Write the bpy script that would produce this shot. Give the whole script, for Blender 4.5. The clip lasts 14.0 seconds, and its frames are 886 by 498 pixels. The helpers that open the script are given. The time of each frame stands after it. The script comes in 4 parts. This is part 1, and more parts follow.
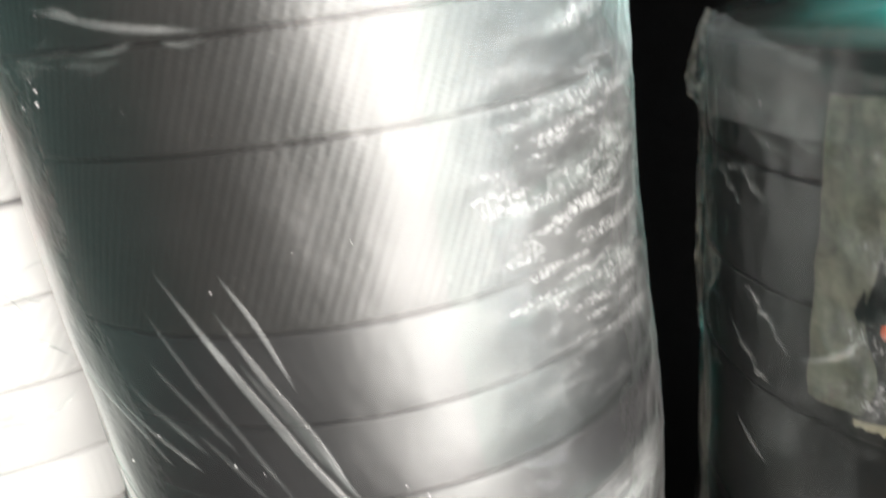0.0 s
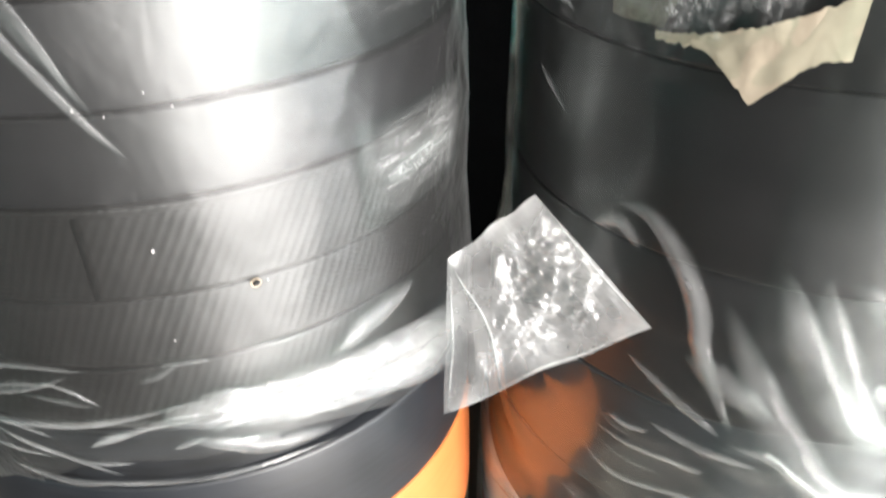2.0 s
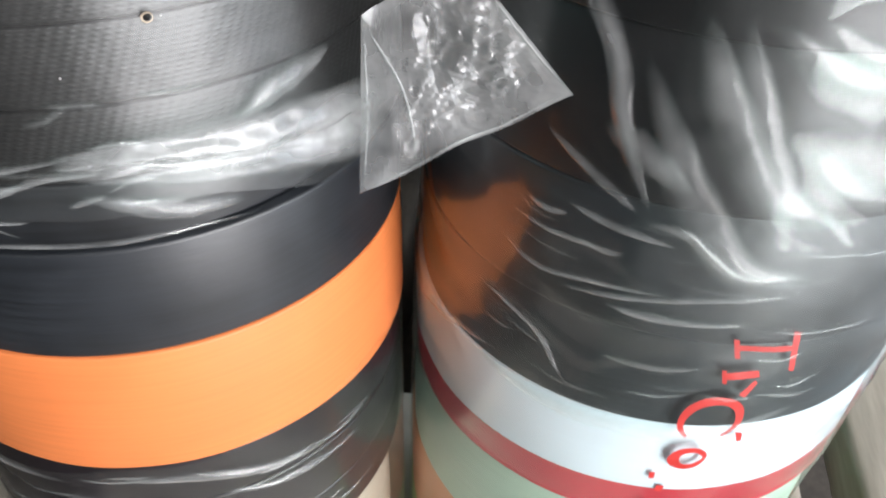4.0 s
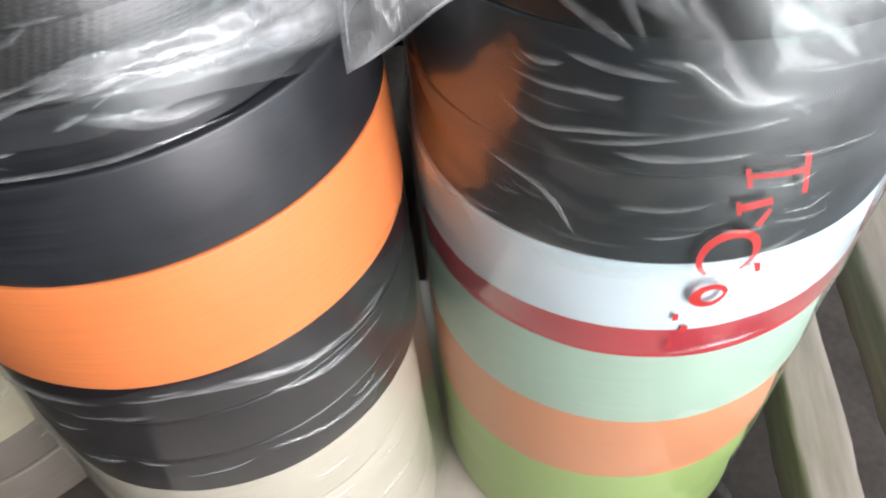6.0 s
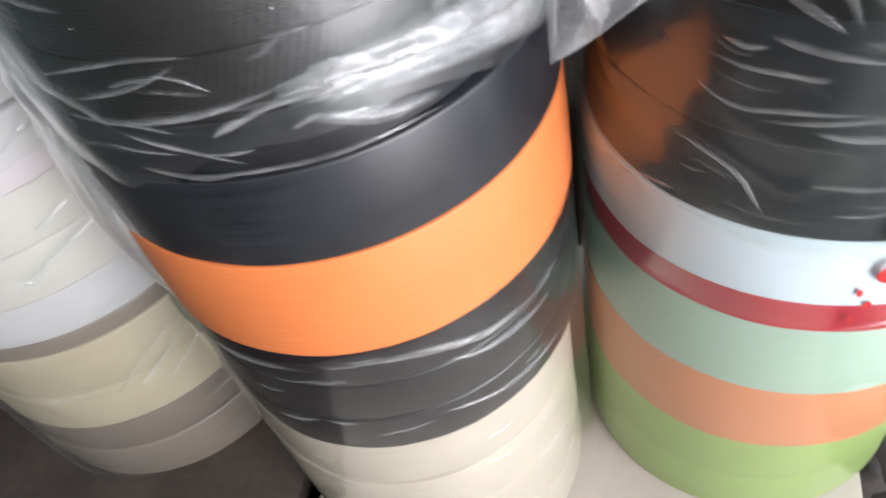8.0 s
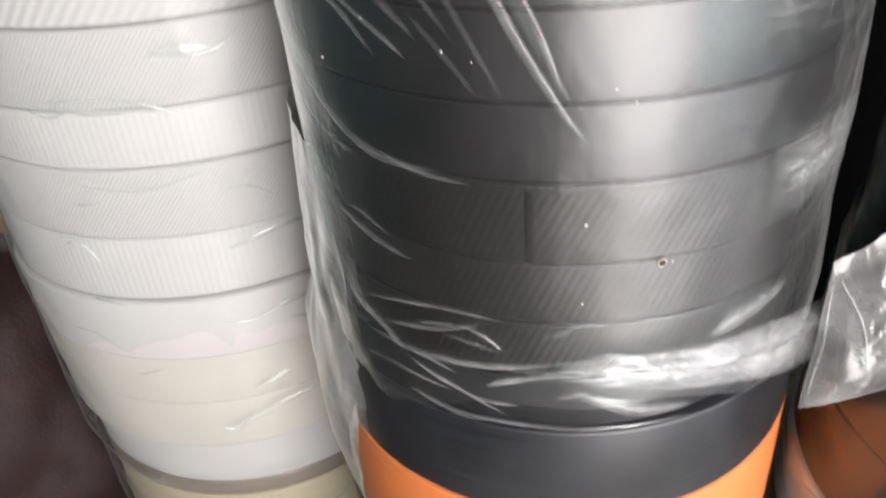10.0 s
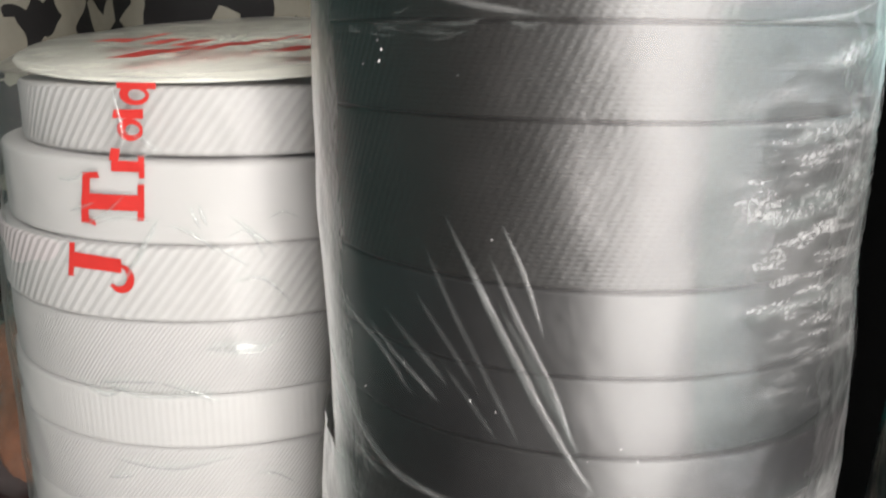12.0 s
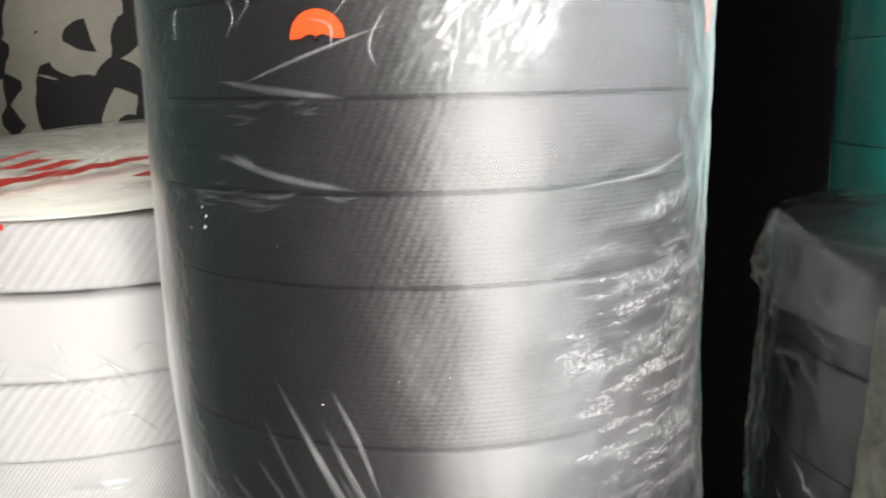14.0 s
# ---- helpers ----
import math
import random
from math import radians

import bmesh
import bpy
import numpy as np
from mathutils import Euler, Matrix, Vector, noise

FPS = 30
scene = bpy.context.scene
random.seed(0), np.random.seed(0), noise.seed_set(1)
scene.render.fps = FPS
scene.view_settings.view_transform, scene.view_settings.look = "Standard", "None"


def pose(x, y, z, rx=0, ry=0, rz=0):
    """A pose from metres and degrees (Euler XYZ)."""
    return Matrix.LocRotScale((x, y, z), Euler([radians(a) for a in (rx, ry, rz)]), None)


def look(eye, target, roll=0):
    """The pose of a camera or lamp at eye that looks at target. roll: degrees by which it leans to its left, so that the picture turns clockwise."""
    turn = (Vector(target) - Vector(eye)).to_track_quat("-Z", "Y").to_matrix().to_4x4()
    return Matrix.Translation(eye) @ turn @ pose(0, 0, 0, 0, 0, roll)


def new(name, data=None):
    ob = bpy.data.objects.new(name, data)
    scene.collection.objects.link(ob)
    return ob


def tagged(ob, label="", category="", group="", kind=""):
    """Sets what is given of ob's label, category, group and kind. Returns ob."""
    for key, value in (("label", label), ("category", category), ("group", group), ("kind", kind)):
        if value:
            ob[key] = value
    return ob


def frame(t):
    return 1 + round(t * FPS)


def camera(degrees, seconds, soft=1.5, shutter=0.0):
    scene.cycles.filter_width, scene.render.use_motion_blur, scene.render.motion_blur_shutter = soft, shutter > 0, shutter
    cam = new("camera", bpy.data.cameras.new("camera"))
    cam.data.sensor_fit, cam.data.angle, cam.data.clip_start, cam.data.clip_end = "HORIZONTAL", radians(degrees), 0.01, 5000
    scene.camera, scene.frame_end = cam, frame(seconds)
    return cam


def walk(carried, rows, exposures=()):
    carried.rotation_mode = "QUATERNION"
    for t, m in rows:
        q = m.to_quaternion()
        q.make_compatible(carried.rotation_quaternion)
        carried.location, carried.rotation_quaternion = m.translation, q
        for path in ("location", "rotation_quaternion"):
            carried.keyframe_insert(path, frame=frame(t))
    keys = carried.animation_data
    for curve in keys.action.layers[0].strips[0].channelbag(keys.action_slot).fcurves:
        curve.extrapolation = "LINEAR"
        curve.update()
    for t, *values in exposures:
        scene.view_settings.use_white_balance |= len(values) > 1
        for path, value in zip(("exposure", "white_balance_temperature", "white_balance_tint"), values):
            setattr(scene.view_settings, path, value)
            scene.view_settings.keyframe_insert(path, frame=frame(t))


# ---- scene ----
cam = camera(57.85, 14.0, soft=2.0, shutter=0.5)
LIFT = 0.95          # height of the joint over the orange roll
PATH = [
    (0.0, 0.0396, -0.2539, 0.2693, -19.8, 7.44, -0.35),
    (0.5, 0.043, -0.2525, 0.2472, -23.28, 6.67, -3.4),
    (1.0, 0.0441, -0.2475, 0.2375, -27.28, 4.37, -5.91),
    (1.5, 0.0512, -0.2455, 0.2253, -30.82, 2.45, -7.16),
    (2.0, 0.0533, -0.2493, 0.2129, -33.47, 1.24, -9.01),
    (2.5, 0.0537, -0.2543, 0.1989, -35.24, 0.47, -9.34),
    (3.0, 0.0602, -0.2592, 0.1893, -37.76, -0.04, -8.42),
    (3.5, 0.0655, -0.2611, 0.1835, -39.47, -0.75, -8.75),
    (4.0, 0.0656, -0.2653, 0.1786, -40.3, -1.21, -9.74),
    (6.5, 0.06, -0.2658, 0.1725, -50.41, 6.81, -15.68),
    (7.0, 0.0564, -0.266, 0.1759, -51.62, 8.87, -14.61),
    (7.5, 0.0517, -0.2658, 0.1813, -51.55, 10.2, -13.74),
    (8.0, 0.0379, -0.2614, 0.1899, -50.86, 10.5, -10.94),
    (8.5, 0.0166, -0.2595, 0.2022, -46.77, 8.33, -5.79),
    (9.0, 0.0065, -0.2589, 0.2121, -43.16, 6.97, -0.59),
    (11.5, 0.0014, -0.2889, 0.2488, -18.1, 0.51, 10.89),
    (12.0, 0.0018, -0.2884, 0.2585, -15.1, -0.56, 9.82),
    (12.5, 0.0062, -0.2863, 0.2686, -13.65, -0.7, 8.6),
    (13.0, 0.0137, -0.2842, 0.2809, -12.84, 0.27, 7.34),
    (13.5, 0.0189, -0.2828, 0.284, -11.94, 0.55, 6.19),
    (14.0, 0.0285, -0.2794, 0.2886, -12.05, 1.11, 4.63),
]
walk(cam, [(t, pose(x, y, z + LIFT, 90 + rx, ry, rz)) for t, x, y, z, rx, ry, rz in PATH],
     [(0.0, 0.60, 6500, 11), (1.0, 0.74, 6500, 11), (2.0, 0.76, 6350, 11), (3.0, 0.38, 6200, 11), (4.0, -0.06, 6050, 12), (6.5, -0.08, 6000, 15), (8.0, 0.0, 5980, 16), (9.0, 0.12, 6150, 16), (11.5, -0.02, 6500, 14), (14.0, 0.16, 6500, 14)])

# ---- world and light ----
world = bpy.data.worlds.new("world")
scene.world = world
world.use_nodes = True
wn = world.node_tree
sky = wn.nodes.new("ShaderNodeTexSky")
sky.sky_type, sky.sun_disc = "NISHITA", False
sky.sun_elevation, sky.sun_rotation = radians(40), radians(160)
wn.nodes["Background"].inputs[1].default_value = 0.1
wn.links.new(sky.outputs[0], wn.nodes["Background"].inputs[0])


def area(name, m, sx, sy, power, color):
    lamp = bpy.data.lights.new(name, "AREA")
    lamp.shape, lamp.size, lamp.size_y, lamp.energy, lamp.color = "RECTANGLE", sx, sy, power, color
    ob = new(name, lamp)
    ob.matrix_world = m
    return ob


# daylight through the tall shop door and the wide shop front
area("door_daylight", look((0.74, -1.37, 1.21), (0.0, 0.0, 1.12)), 0.82, 2.38, 68, (1.0, 0.955, 0.90))
area("window_daylight", look((1.72, -0.56, 1.25), (0.0, -0.56, 1.2)), 1.85, 2.2, 48, (0.93, 0.98, 1.0))


# ---- materials ----
class Mat:
    """A node material under construction."""

    def __init__(self, name):
        self.m = bpy.data.materials.new(name)
        self.m.use_nodes = True
        self.t = self.m.node_tree
        self.t.nodes.clear()
        self.out = self.add("ShaderNodeOutputMaterial")

    def add(self, kind, **inputs):
        n = self.t.nodes.new(kind)
        for k, v in inputs.items():
            self.put(n, k, v)
        return n

    def put(self, n, k, v):
        key = int(k[1:]) if k[0] == "i" and k[1:].isdigit() else k.replace("_", " ")
        if isinstance(v, bpy.types.NodeSocket):
            self.t.links.new(v, n.inputs[key])
        else:
            n.inputs[key].default_value = v

    def math(self, op, a, b=0.0):
        n = self.add("ShaderNodeMath", i0=a, i1=b)
        n.operation = op
        return n.outputs[0]

    def ramp(self, fac, stops):
        n = self.add("ShaderNodeValToRGB", i0=fac)
        e = n.color_ramp.elements
        while len(e) < len(stops):
            e.new(0.5)
        for s, (p, c) in zip(e, stops):
            s.position, s.color = p, (*c, 1.0) if len(c) == 3 else c
        return n.outputs[0]

    def mix(self, fac, a, b):
        n = self.add("ShaderNodeMix")
        n.data_type = "RGBA"
        for i, v in ((0, fac), (6, a), (7, b)):
            if isinstance(v, bpy.types.NodeSocket):
                self.t.links.new(v, n.inputs[i])
            else:
                n.inputs[i].default_value = v if i == 0 or len(v) == 4 else (*v, 1.0)
        return n.outputs[2]

    def coords(self, kind="UV", scale=(1, 1, 1), turn=0.0):
        c = self.add("ShaderNodeTexCoord")
        m = self.add("ShaderNodeMapping", Vector=c.outputs[kind], Scale=scale, Rotation=(0, 0, radians(turn)))
        return m.outputs[0]

    def noise(self, vec, scale, detail=3.0, rough=0.55):
        return self.add("ShaderNodeTexNoise", Vector=vec, Scale=scale, Detail=detail, Roughness=rough).outputs[0]

    def wave(self, vec, scale, direction="X", distort=0.0):
        n = self.add("ShaderNodeTexWave", Vector=vec, Scale=scale, Distortion=distort, Detail=1.0)
        n.bands_direction = direction
        return n.outputs[1]

    def bump(self, height, dist, strength=1.0, normal=None):
        n = self.add("ShaderNodeBump", Strength=strength, Distance=dist, Height=height)
        if normal is not None:
            self.t.links.new(normal, n.inputs["Normal"])
        return n.outputs[0]

    def surface(self, sock):
        self.t.links.new(sock, self.out.inputs[0])
        return self.m


def tape_mat(name, color, rough=0.45, weave="plain", pitch=0.0011, depth=0.00018, shade=0.18, spec=0.5, sheen=0.0):
    """Woven ribbon or webbing: fine ribs, soft stripes along the roll, faint dirt."""
    k = Mat(name)
    uv = k.coords()
    # wave textures repeat every 0.314 / scale
    s = 0.3142 / pitch
    if weave == "twill":
        h = k.wave(k.coords(turn=38), s, "X")
    elif weave == "rib":
        h = k.wave(uv, s, "X")
    elif weave == "smooth":
        h = k.noise(k.coords(scale=(0.15, 1, 1)), 900.0)
    else:
        # long floats, each row half a step on from the last
        h = k.math("MULTIPLY", k.wave(k.coords(turn=24), s * 0.62, "X"), k.wave(uv, s * 1.15, "Y"))
        h = k.math("MULTIPLY", h, k.math("ADD", k.noise(uv, 40.0), 0.35))
    layers = k.noise(k.coords(scale=(2.0, 60.0, 1)), 9.0, 4.0)
    blot = k.noise(uv, 28.0, 4.0)
    rnd = k.add("ShaderNodeObjectInfo").outputs["Random"]
    f = k.math("ADD", k.math("MULTIPLY", layers, 0.5), k.math("MULTIPLY", blot, 0.5))
    f = k.math("ADD", f, k.math("MULTIPLY", k.math("SUBTRACT", rnd, 0.5), 0.25))
    lo, hi = tuple(c * (1 - shade) for c in color), tuple(min(1, c * (1 + shade)) for c in color)
    col = k.ramp(f, [(0.3, lo), (0.7, hi)])
    if depth > 0.0001:
        dk = tuple(c * 0.8 for c in color)
        col = k.mix(k.math("MULTIPLY", k.math("SUBTRACT", 1.0, h), 0.35), col, dk)
    n = k.bump(k.noise(k.coords(scale=(0.4, 2.0, 1)), 60.0, 2.0), 0.0008, 0.15)
    n = k.bump(h, depth, 1.0, n)
    r = k.math("ADD", k.math("MULTIPLY", blot, 0.2), rough - 0.1)
    b = k.add("ShaderNodeBsdfPrincipled", Base_Color=col, Roughness=r, Specular_IOR_Level=spec, Normal=n, Sheen_Weight=sheen, Sheen_Roughness=0.4)
    return k.surface(b.outputs[0])


def film_mat(name, cloud=0.05, rough=0.1, gloss=1.0, tint=(0.97, 1.0, 0.99), fleck=0.0, relief=1.0, fade=False, streak=0.0):
    """Clear polythene: see-through, glossy by Fresnel, with a little milky haze and frosty flecks."""
    k = Mat(name)
    ob = k.coords("Object")
    fine = k.noise(ob, 420.0, 4.0)
    soft = k.noise(ob, 45.0, 4.0)
    n = k.bump(fine, 0.0003, 0.1 * relief)
    n = k.bump(soft, 0.0015, 0.25 * relief, n)
    # a thin sheet reflects alike from both sides
    facing = k.add("ShaderNodeLayerWeight", Blend=0.5, Normal=n).outputs[1]
    fres = k.math("ADD", k.math("MULTIPLY", k.math("POWER", facing, 5.0), 0.96), 0.036)
    fac = k.math("MINIMUM", k.math("MULTIPLY", fres, gloss), 1.0)
    clear = k.add("ShaderNodeBsdfTransparent", Color=(*tint, 1))
    gl = k.add("ShaderNodeBsdfAnisotropic", Color=(1, 1, 1, 1), Roughness=rough, Normal=n)
    df = k.add("ShaderNodeBsdfDiffuse", Color=(0.82, 0.83, 0.83, 1), Normal=n)
    tr = k.add("ShaderNodeBsdfTranslucent", Color=(0.82, 0.83, 0.83, 1), Normal=n)
    haze = k.add("ShaderNodeMixShader", i0=0.45, i1=df.outputs[0], i2=tr.outputs[0])
    milk = k.ramp(soft, [(0.35, (cloud * 0.45,) * 3), (0.75, (cloud * 1.6,) * 3)])
    if fleck:
        spots = k.ramp(k.noise(k.coords("Object", (1, 1, 0.7)), 620.0, 5.0, 0.75), [(0.46, (0, 0, 0)), (0.72, (fleck,) * 3)])
        milk = k.math("ADD", milk, spots)
    if streak:
        # rubbed streaks that climb a little, broken up by fine grain
        long = k.noise(k.coords("UV", (2.2, 16.0, 1), -7), 1.6, 4.0, 0.6)
        grain = k.noise(k.coords("UV", (34.0, 60.0, 1), -7), 1.5, 4.0, 0.7)
        both = k.math("MULTIPLY", k.ramp(long, [(0.5, (0, 0, 0)), (0.66, (1, 1, 1))]), k.ramp(grain, [(0.42, (0.1,) * 3), (0.66, (1, 1, 1))]))
        milk = k.math("ADD", milk, k.math("MULTIPLY", both, streak))
    if fade:
        # creases die away towards their edges and ends
        uv = k.add("ShaderNodeSeparateXYZ", i0=k.coords())
        across = k.math("MULTIPLY", k.math("MULTIPLY", uv.outputs[1], k.math("SUBTRACT", 1.0, uv.outputs[1])), 4.0)
        along = k.math("MINIMUM", k.math("MULTIPLY", k.math("MULTIPLY", uv.outputs[0], k.math("SUBTRACT", 1.0, uv.outputs[0])), 6.0), 1.0)
        mask = k.math("MULTIPLY", k.math("POWER", across, 1.6), along)
        milk, fac = k.math("MULTIPLY", milk, mask), k.math("MULTIPLY", fac, mask)
    a = k.add("ShaderNodeMixShader", i0=milk, i1=clear.outputs[0], i2=haze.outputs[0])
    b = k.add("ShaderNodeMixShader", i0=fac, i1=a.outputs[0], i2=gl.outputs[0])
    return k.surface(b.outputs[0])


def plain_mat(name, color, rough=0.6, scale=30.0, shade=0.2, relief=0.0006, stretch=(1, 1, 1), kind="Object", spec=0.4):
    k = Mat(name)
    v = k.coords(kind, stretch)
    a, c = k.noise(v, scale, 5.0), k.noise(v, scale * 9, 3.0)
    f = k.math("ADD", k.math("MULTIPLY", a, 0.65), k.math("MULTIPLY", c, 0.35))
    col = k.ramp(f, [(0.3, tuple(x * (1 - shade) for x in color)), (0.7, tuple(min(1, x * (1 + shade)) for x in color))])
    n = k.bump(f, relief)
    b = k.add("ShaderNodeBsdfPrincipled", Base_Color=col, Roughness=rough, Normal=n, Specular_IOR_Level=spec)
    return k.surface(b.outputs[0])


def print_mat(name, k1, k2, scale):
    """Cloth printed with torn dark shapes on a pale ground."""
    k = Mat(name)
    v = k.coords("Object")
    wob = k.add("ShaderNodeVectorMath", i0=k.add("ShaderNodeTexNoise", Vector=v, Scale=scale * 0.6, Detail=1.5).outputs[1], i1=(0.03, 0.03, 0.03))
    wob.operation = "MULTIPLY"
    w = k.add("ShaderNodeVectorMath", i0=v, i1=wob.outputs[0])
    w.operation = "ADD"
    vor = k.add("ShaderNodeTexVoronoi", Vector=w.outputs[0], Scale=scale)
    sep = k.add("ShaderNodeSeparateColor", i0=vor.outputs[1])
    f = k.math("GREATER_THAN", sep.outputs[0], 0.52)
    grey = k.mix(k.noise(v, 60.0), tuple(c * 0.75 for c in k1), k1)
    col = k.mix(f, grey, k2)
    n = k.bump(k.noise(v, 500.0), 0.0003)
    return k.surface(k.add("ShaderNodeBsdfPrincipled", Base_Color=col, Roughness=0.8, Normal=n).outputs[0])


BLACK = tape_mat("black_webbing", (0.008, 0.0072, 0.007), 0.42, "plain", 0.0015, 0.00013, 0.35, 0.55)
BLACK_FINE = tape_mat("black_satin_tape", (0.006, 0.0057, 0.0066), 0.4, "smooth", depth=0.00004, shade=0.3, spec=0.6)
NAVY = tape_mat("blue_black_tape", (0.0105, 0.0122, 0.0150), 0.40, "smooth", depth=0.00006, shade=0.65, spec=0.8)
PURPLE = tape_mat("plum_black_tape", (0.010, 0.0068, 0.0095), 0.36, "smooth", depth=0.00005, shade=0.35, spec=0.8)
ORANGE = tape_mat("orange_tape", (0.63, 0.182, 0.05), 0.55, "smooth", depth=0.00005, shade=0.1)
BEIGE = tape_mat("beige_tape", (0.47, 0.405, 0.325), 0.5, "smooth", depth=0.00006, shade=0.08)
WHITE_TWILL = tape_mat("white_twill_tape", (0.44, 0.42, 0.42), 0.6, "twill", 0.0042, 0.0003, 0.05)
WHITE_FINE = tape_mat("white_fine_twill_tape", (0.44, 0.42, 0.42), 0.6, "twill", 0.0016, 0.0002, 0.05)
WHITE_RIB = tape_mat("white_ribbed_tape", (0.46, 0.44, 0.44), 0.6, "rib", 0.0032, 0.0001, 0.05)
WHITE = tape_mat("white_plain_tape", (0.44, 0.42, 0.42), 0.6, "smooth", depth=0.00006, shade=0.04)
CREAM = tape_mat("cream_tape", (0.45, 0.42, 0.385), 0.6, "smooth", depth=0.00006, shade=0.06)
KHAKI = tape_mat("khaki_tape", (0.38, 0.325, 0.225), 0.55, "smooth", depth=0.00006, shade=0.1)
TAUPE = tape_mat("taupe_tape", (0.17, 0.138, 0.11), 0.5, "smooth", depth=0.00006, shade=0.15)
PALE_BLUE = tape_mat("pale_blue_tape", (0.58, 0.65, 0.70), 0.5, "smooth", depth=0.00006, shade=0.05)
RED = tape_mat("red_tape", (0.42, 0.02, 0.035), 0.42, "smooth", depth=0.00004, shade=0.12)
MINT = tape_mat("mint_tape", (0.33, 0.43, 0.34), 0.5, "smooth", depth=0.00006, shade=0.07)
PEACH = tape_mat("peach_orange_tape", (0.52, 0.21, 0.10), 0.5, "smooth", depth=0.00006, shade=0.08)
LIME = tape_mat("lime_tape", (0.28, 0.37, 0.115), 0.5, "smooth", depth=0.00006, shade=0.08)
TEAL = tape_mat("teal_tape", (0.004, 0.25, 0.24), 0.4, "smooth", depth=0.00006, shade=0.15)
CARD = plain_mat("grey_card_core", (0.33, 0.27, 0.2), 0.85, 40)
FILM = film_mat("clear_film", 0.008, 0.40, 1.9, relief=2.5)
FILM_B = film_mat("clear_film_thin", 0.010, 0.13, 1.15, relief=0.8)
FILM_LOW = film_mat("tight_clear_film", 0.004, 0.16, 0.55, relief=0.8)
FILM_C = film_mat("soft_clear_film", 0.05, 0.3, 0.6, relief=1.4)
FILM_CRINKLE = film_mat("rubbed_film", 0.13, 0.36, 1.0, relief=2.0, fade=True, streak=0.85)
FILM_BAG = film_mat("bag_film", 0.04, 0.2, 1.6, fleck=0.10)
# milkiness here carries the flank's pale sheen
FILM_SHEEN = film_mat("milky_sheen_film", 0.11, 0.34, 1.2, relief=1.5, fade=True)
FILM_SOFT = film_mat("milky_film", 0.34, 0.36, 1.1)
FILM_FOLD = film_mat("folded_film", 0.26, 0.2, 2.2, fade=True)
FILM_CREASE = film_mat("creased_film", 0.15, 0.26, 1.6, fade=True)
FILM_STREAK = film_mat("streaked_film", 0.065, 0.3, 1.0, fade=True)
FILM_WIDE = film_mat("pleated_film", 0.20, 0.26, 1.5, fade=True)
FILM_HEM = film_mat("gathered_film", 0.56, 0.24, 1.8, fade=True)
FILM_FROST = film_mat("frosted_film", 0.10, 0.3, 1.4, fleck=0.5, relief=1.5, fade=True)
FILM_MARBLE = film_mat("smeared_film", 0.07, 0.25, 1.2, fleck=0.6, fade=True)
FILM_FLAP = film_mat("torn_film", 0.36, 0.24, 1.9, relief=1.2)
FILM_LIGHT = film_mat("thin_film", 0.014, 0.14, 0.9)
INK = plain_mat("red_print", (0.46, 0.03, 0.025), 0.45, 90, 0.12, 0.0001)
INK_ORANGE = plain_mat("orange_red_print", (0.75, 0.09, 0.02), 0.45, 90, 0.1, 0.0001)
PAPER = plain_mat("cream_paper", (0.34, 0.29, 0.22), 0.8, 60, 0.15, 0.0004)
DISC = plain_mat("cream_white_card", (0.70, 0.68, 0.62), 0.7, 25, 0.06, 0.0003)
BOARD = plain_mat("pale_hardboard", (0.47, 0.43, 0.37), 0.75, 14, 0.1, 0.0004)
WOOD = plain_mat("weathered_wood", (0.30, 0.26, 0.21), 0.8, 18, 0.35, 0.0012, (1, 0.12, 1))
DARK_WOOD = plain_mat("dark_brown_wood", (0.06, 0.05, 0.04), 0.85, 16, 0.4, 0.001)
WALL = plain_mat("grey_plaster", (0.60, 0.57, 0.52), 0.85, 5, 0.1, 0.001)
BROWN_WALL = plain_mat("brown_panelling", (0.18, 0.155, 0.13), 0.7, 5, 0.2, 0.001)
TEAL_WALL = plain_mat("teal_paint", (0.045, 0.135, 0.125), 0.6, 4, 0.12, 0.0006)
FLOOR_MAT = plain_mat("concrete_floor", (0.045, 0.042, 0.04), 0.8, 5, 0.25, 0.001)
# near-black fill for the gap behind the stacks and the hole's middle
NEAR_BLACK = plain_mat("near_black_fill", (0.004, 0.004, 0.004), 0.9, 50, 0.3, 0.0006, spec=0.1)
PRINT = print_mat("black_and_cream_print", (0.34, 0.32, 0.26), (0.012, 0.011, 0.011), 33.0)
BROWN = plain_mat("brown_fabric", (0.22, 0.085, 0.04), 0.6, 35, 0.4, 0.002)
MAROON = plain_mat("maroon_fabric", (0.018, 0.006, 0.006), 0.7, 35, 0.4, 0.002)


# ---- building helpers ----
def part(name, bm, material, parent=None, label="", smooth=True):
    me = bpy.data.meshes.new(name)
    bm.normal_update()
    bm.to_mesh(me)
    bm.free()
    me.materials.append(material)
    if smooth:
        for p in me.polygons:
            p.use_smooth = True
    ob = new(name, me)
    if parent is not None:
        ob.parent = parent
    if label:
        tagged(ob, label)
    return ob


def wpart(name, bm, material, parent, label="", smooth=True):
    """A part whose places are given in the world."""
    ob = part(name, bm, material, parent, label, smooth)
    ob.matrix_parent_inverse = Matrix.Translation(-parent.location)
    return ob


def thing(name, x, y, z, label, category, group="", kind=""):
    ob = new(name)
    ob.empty_display_size = 0.02
    ob.location = (x, y, z)
    return tagged(ob, label, category, group, kind)


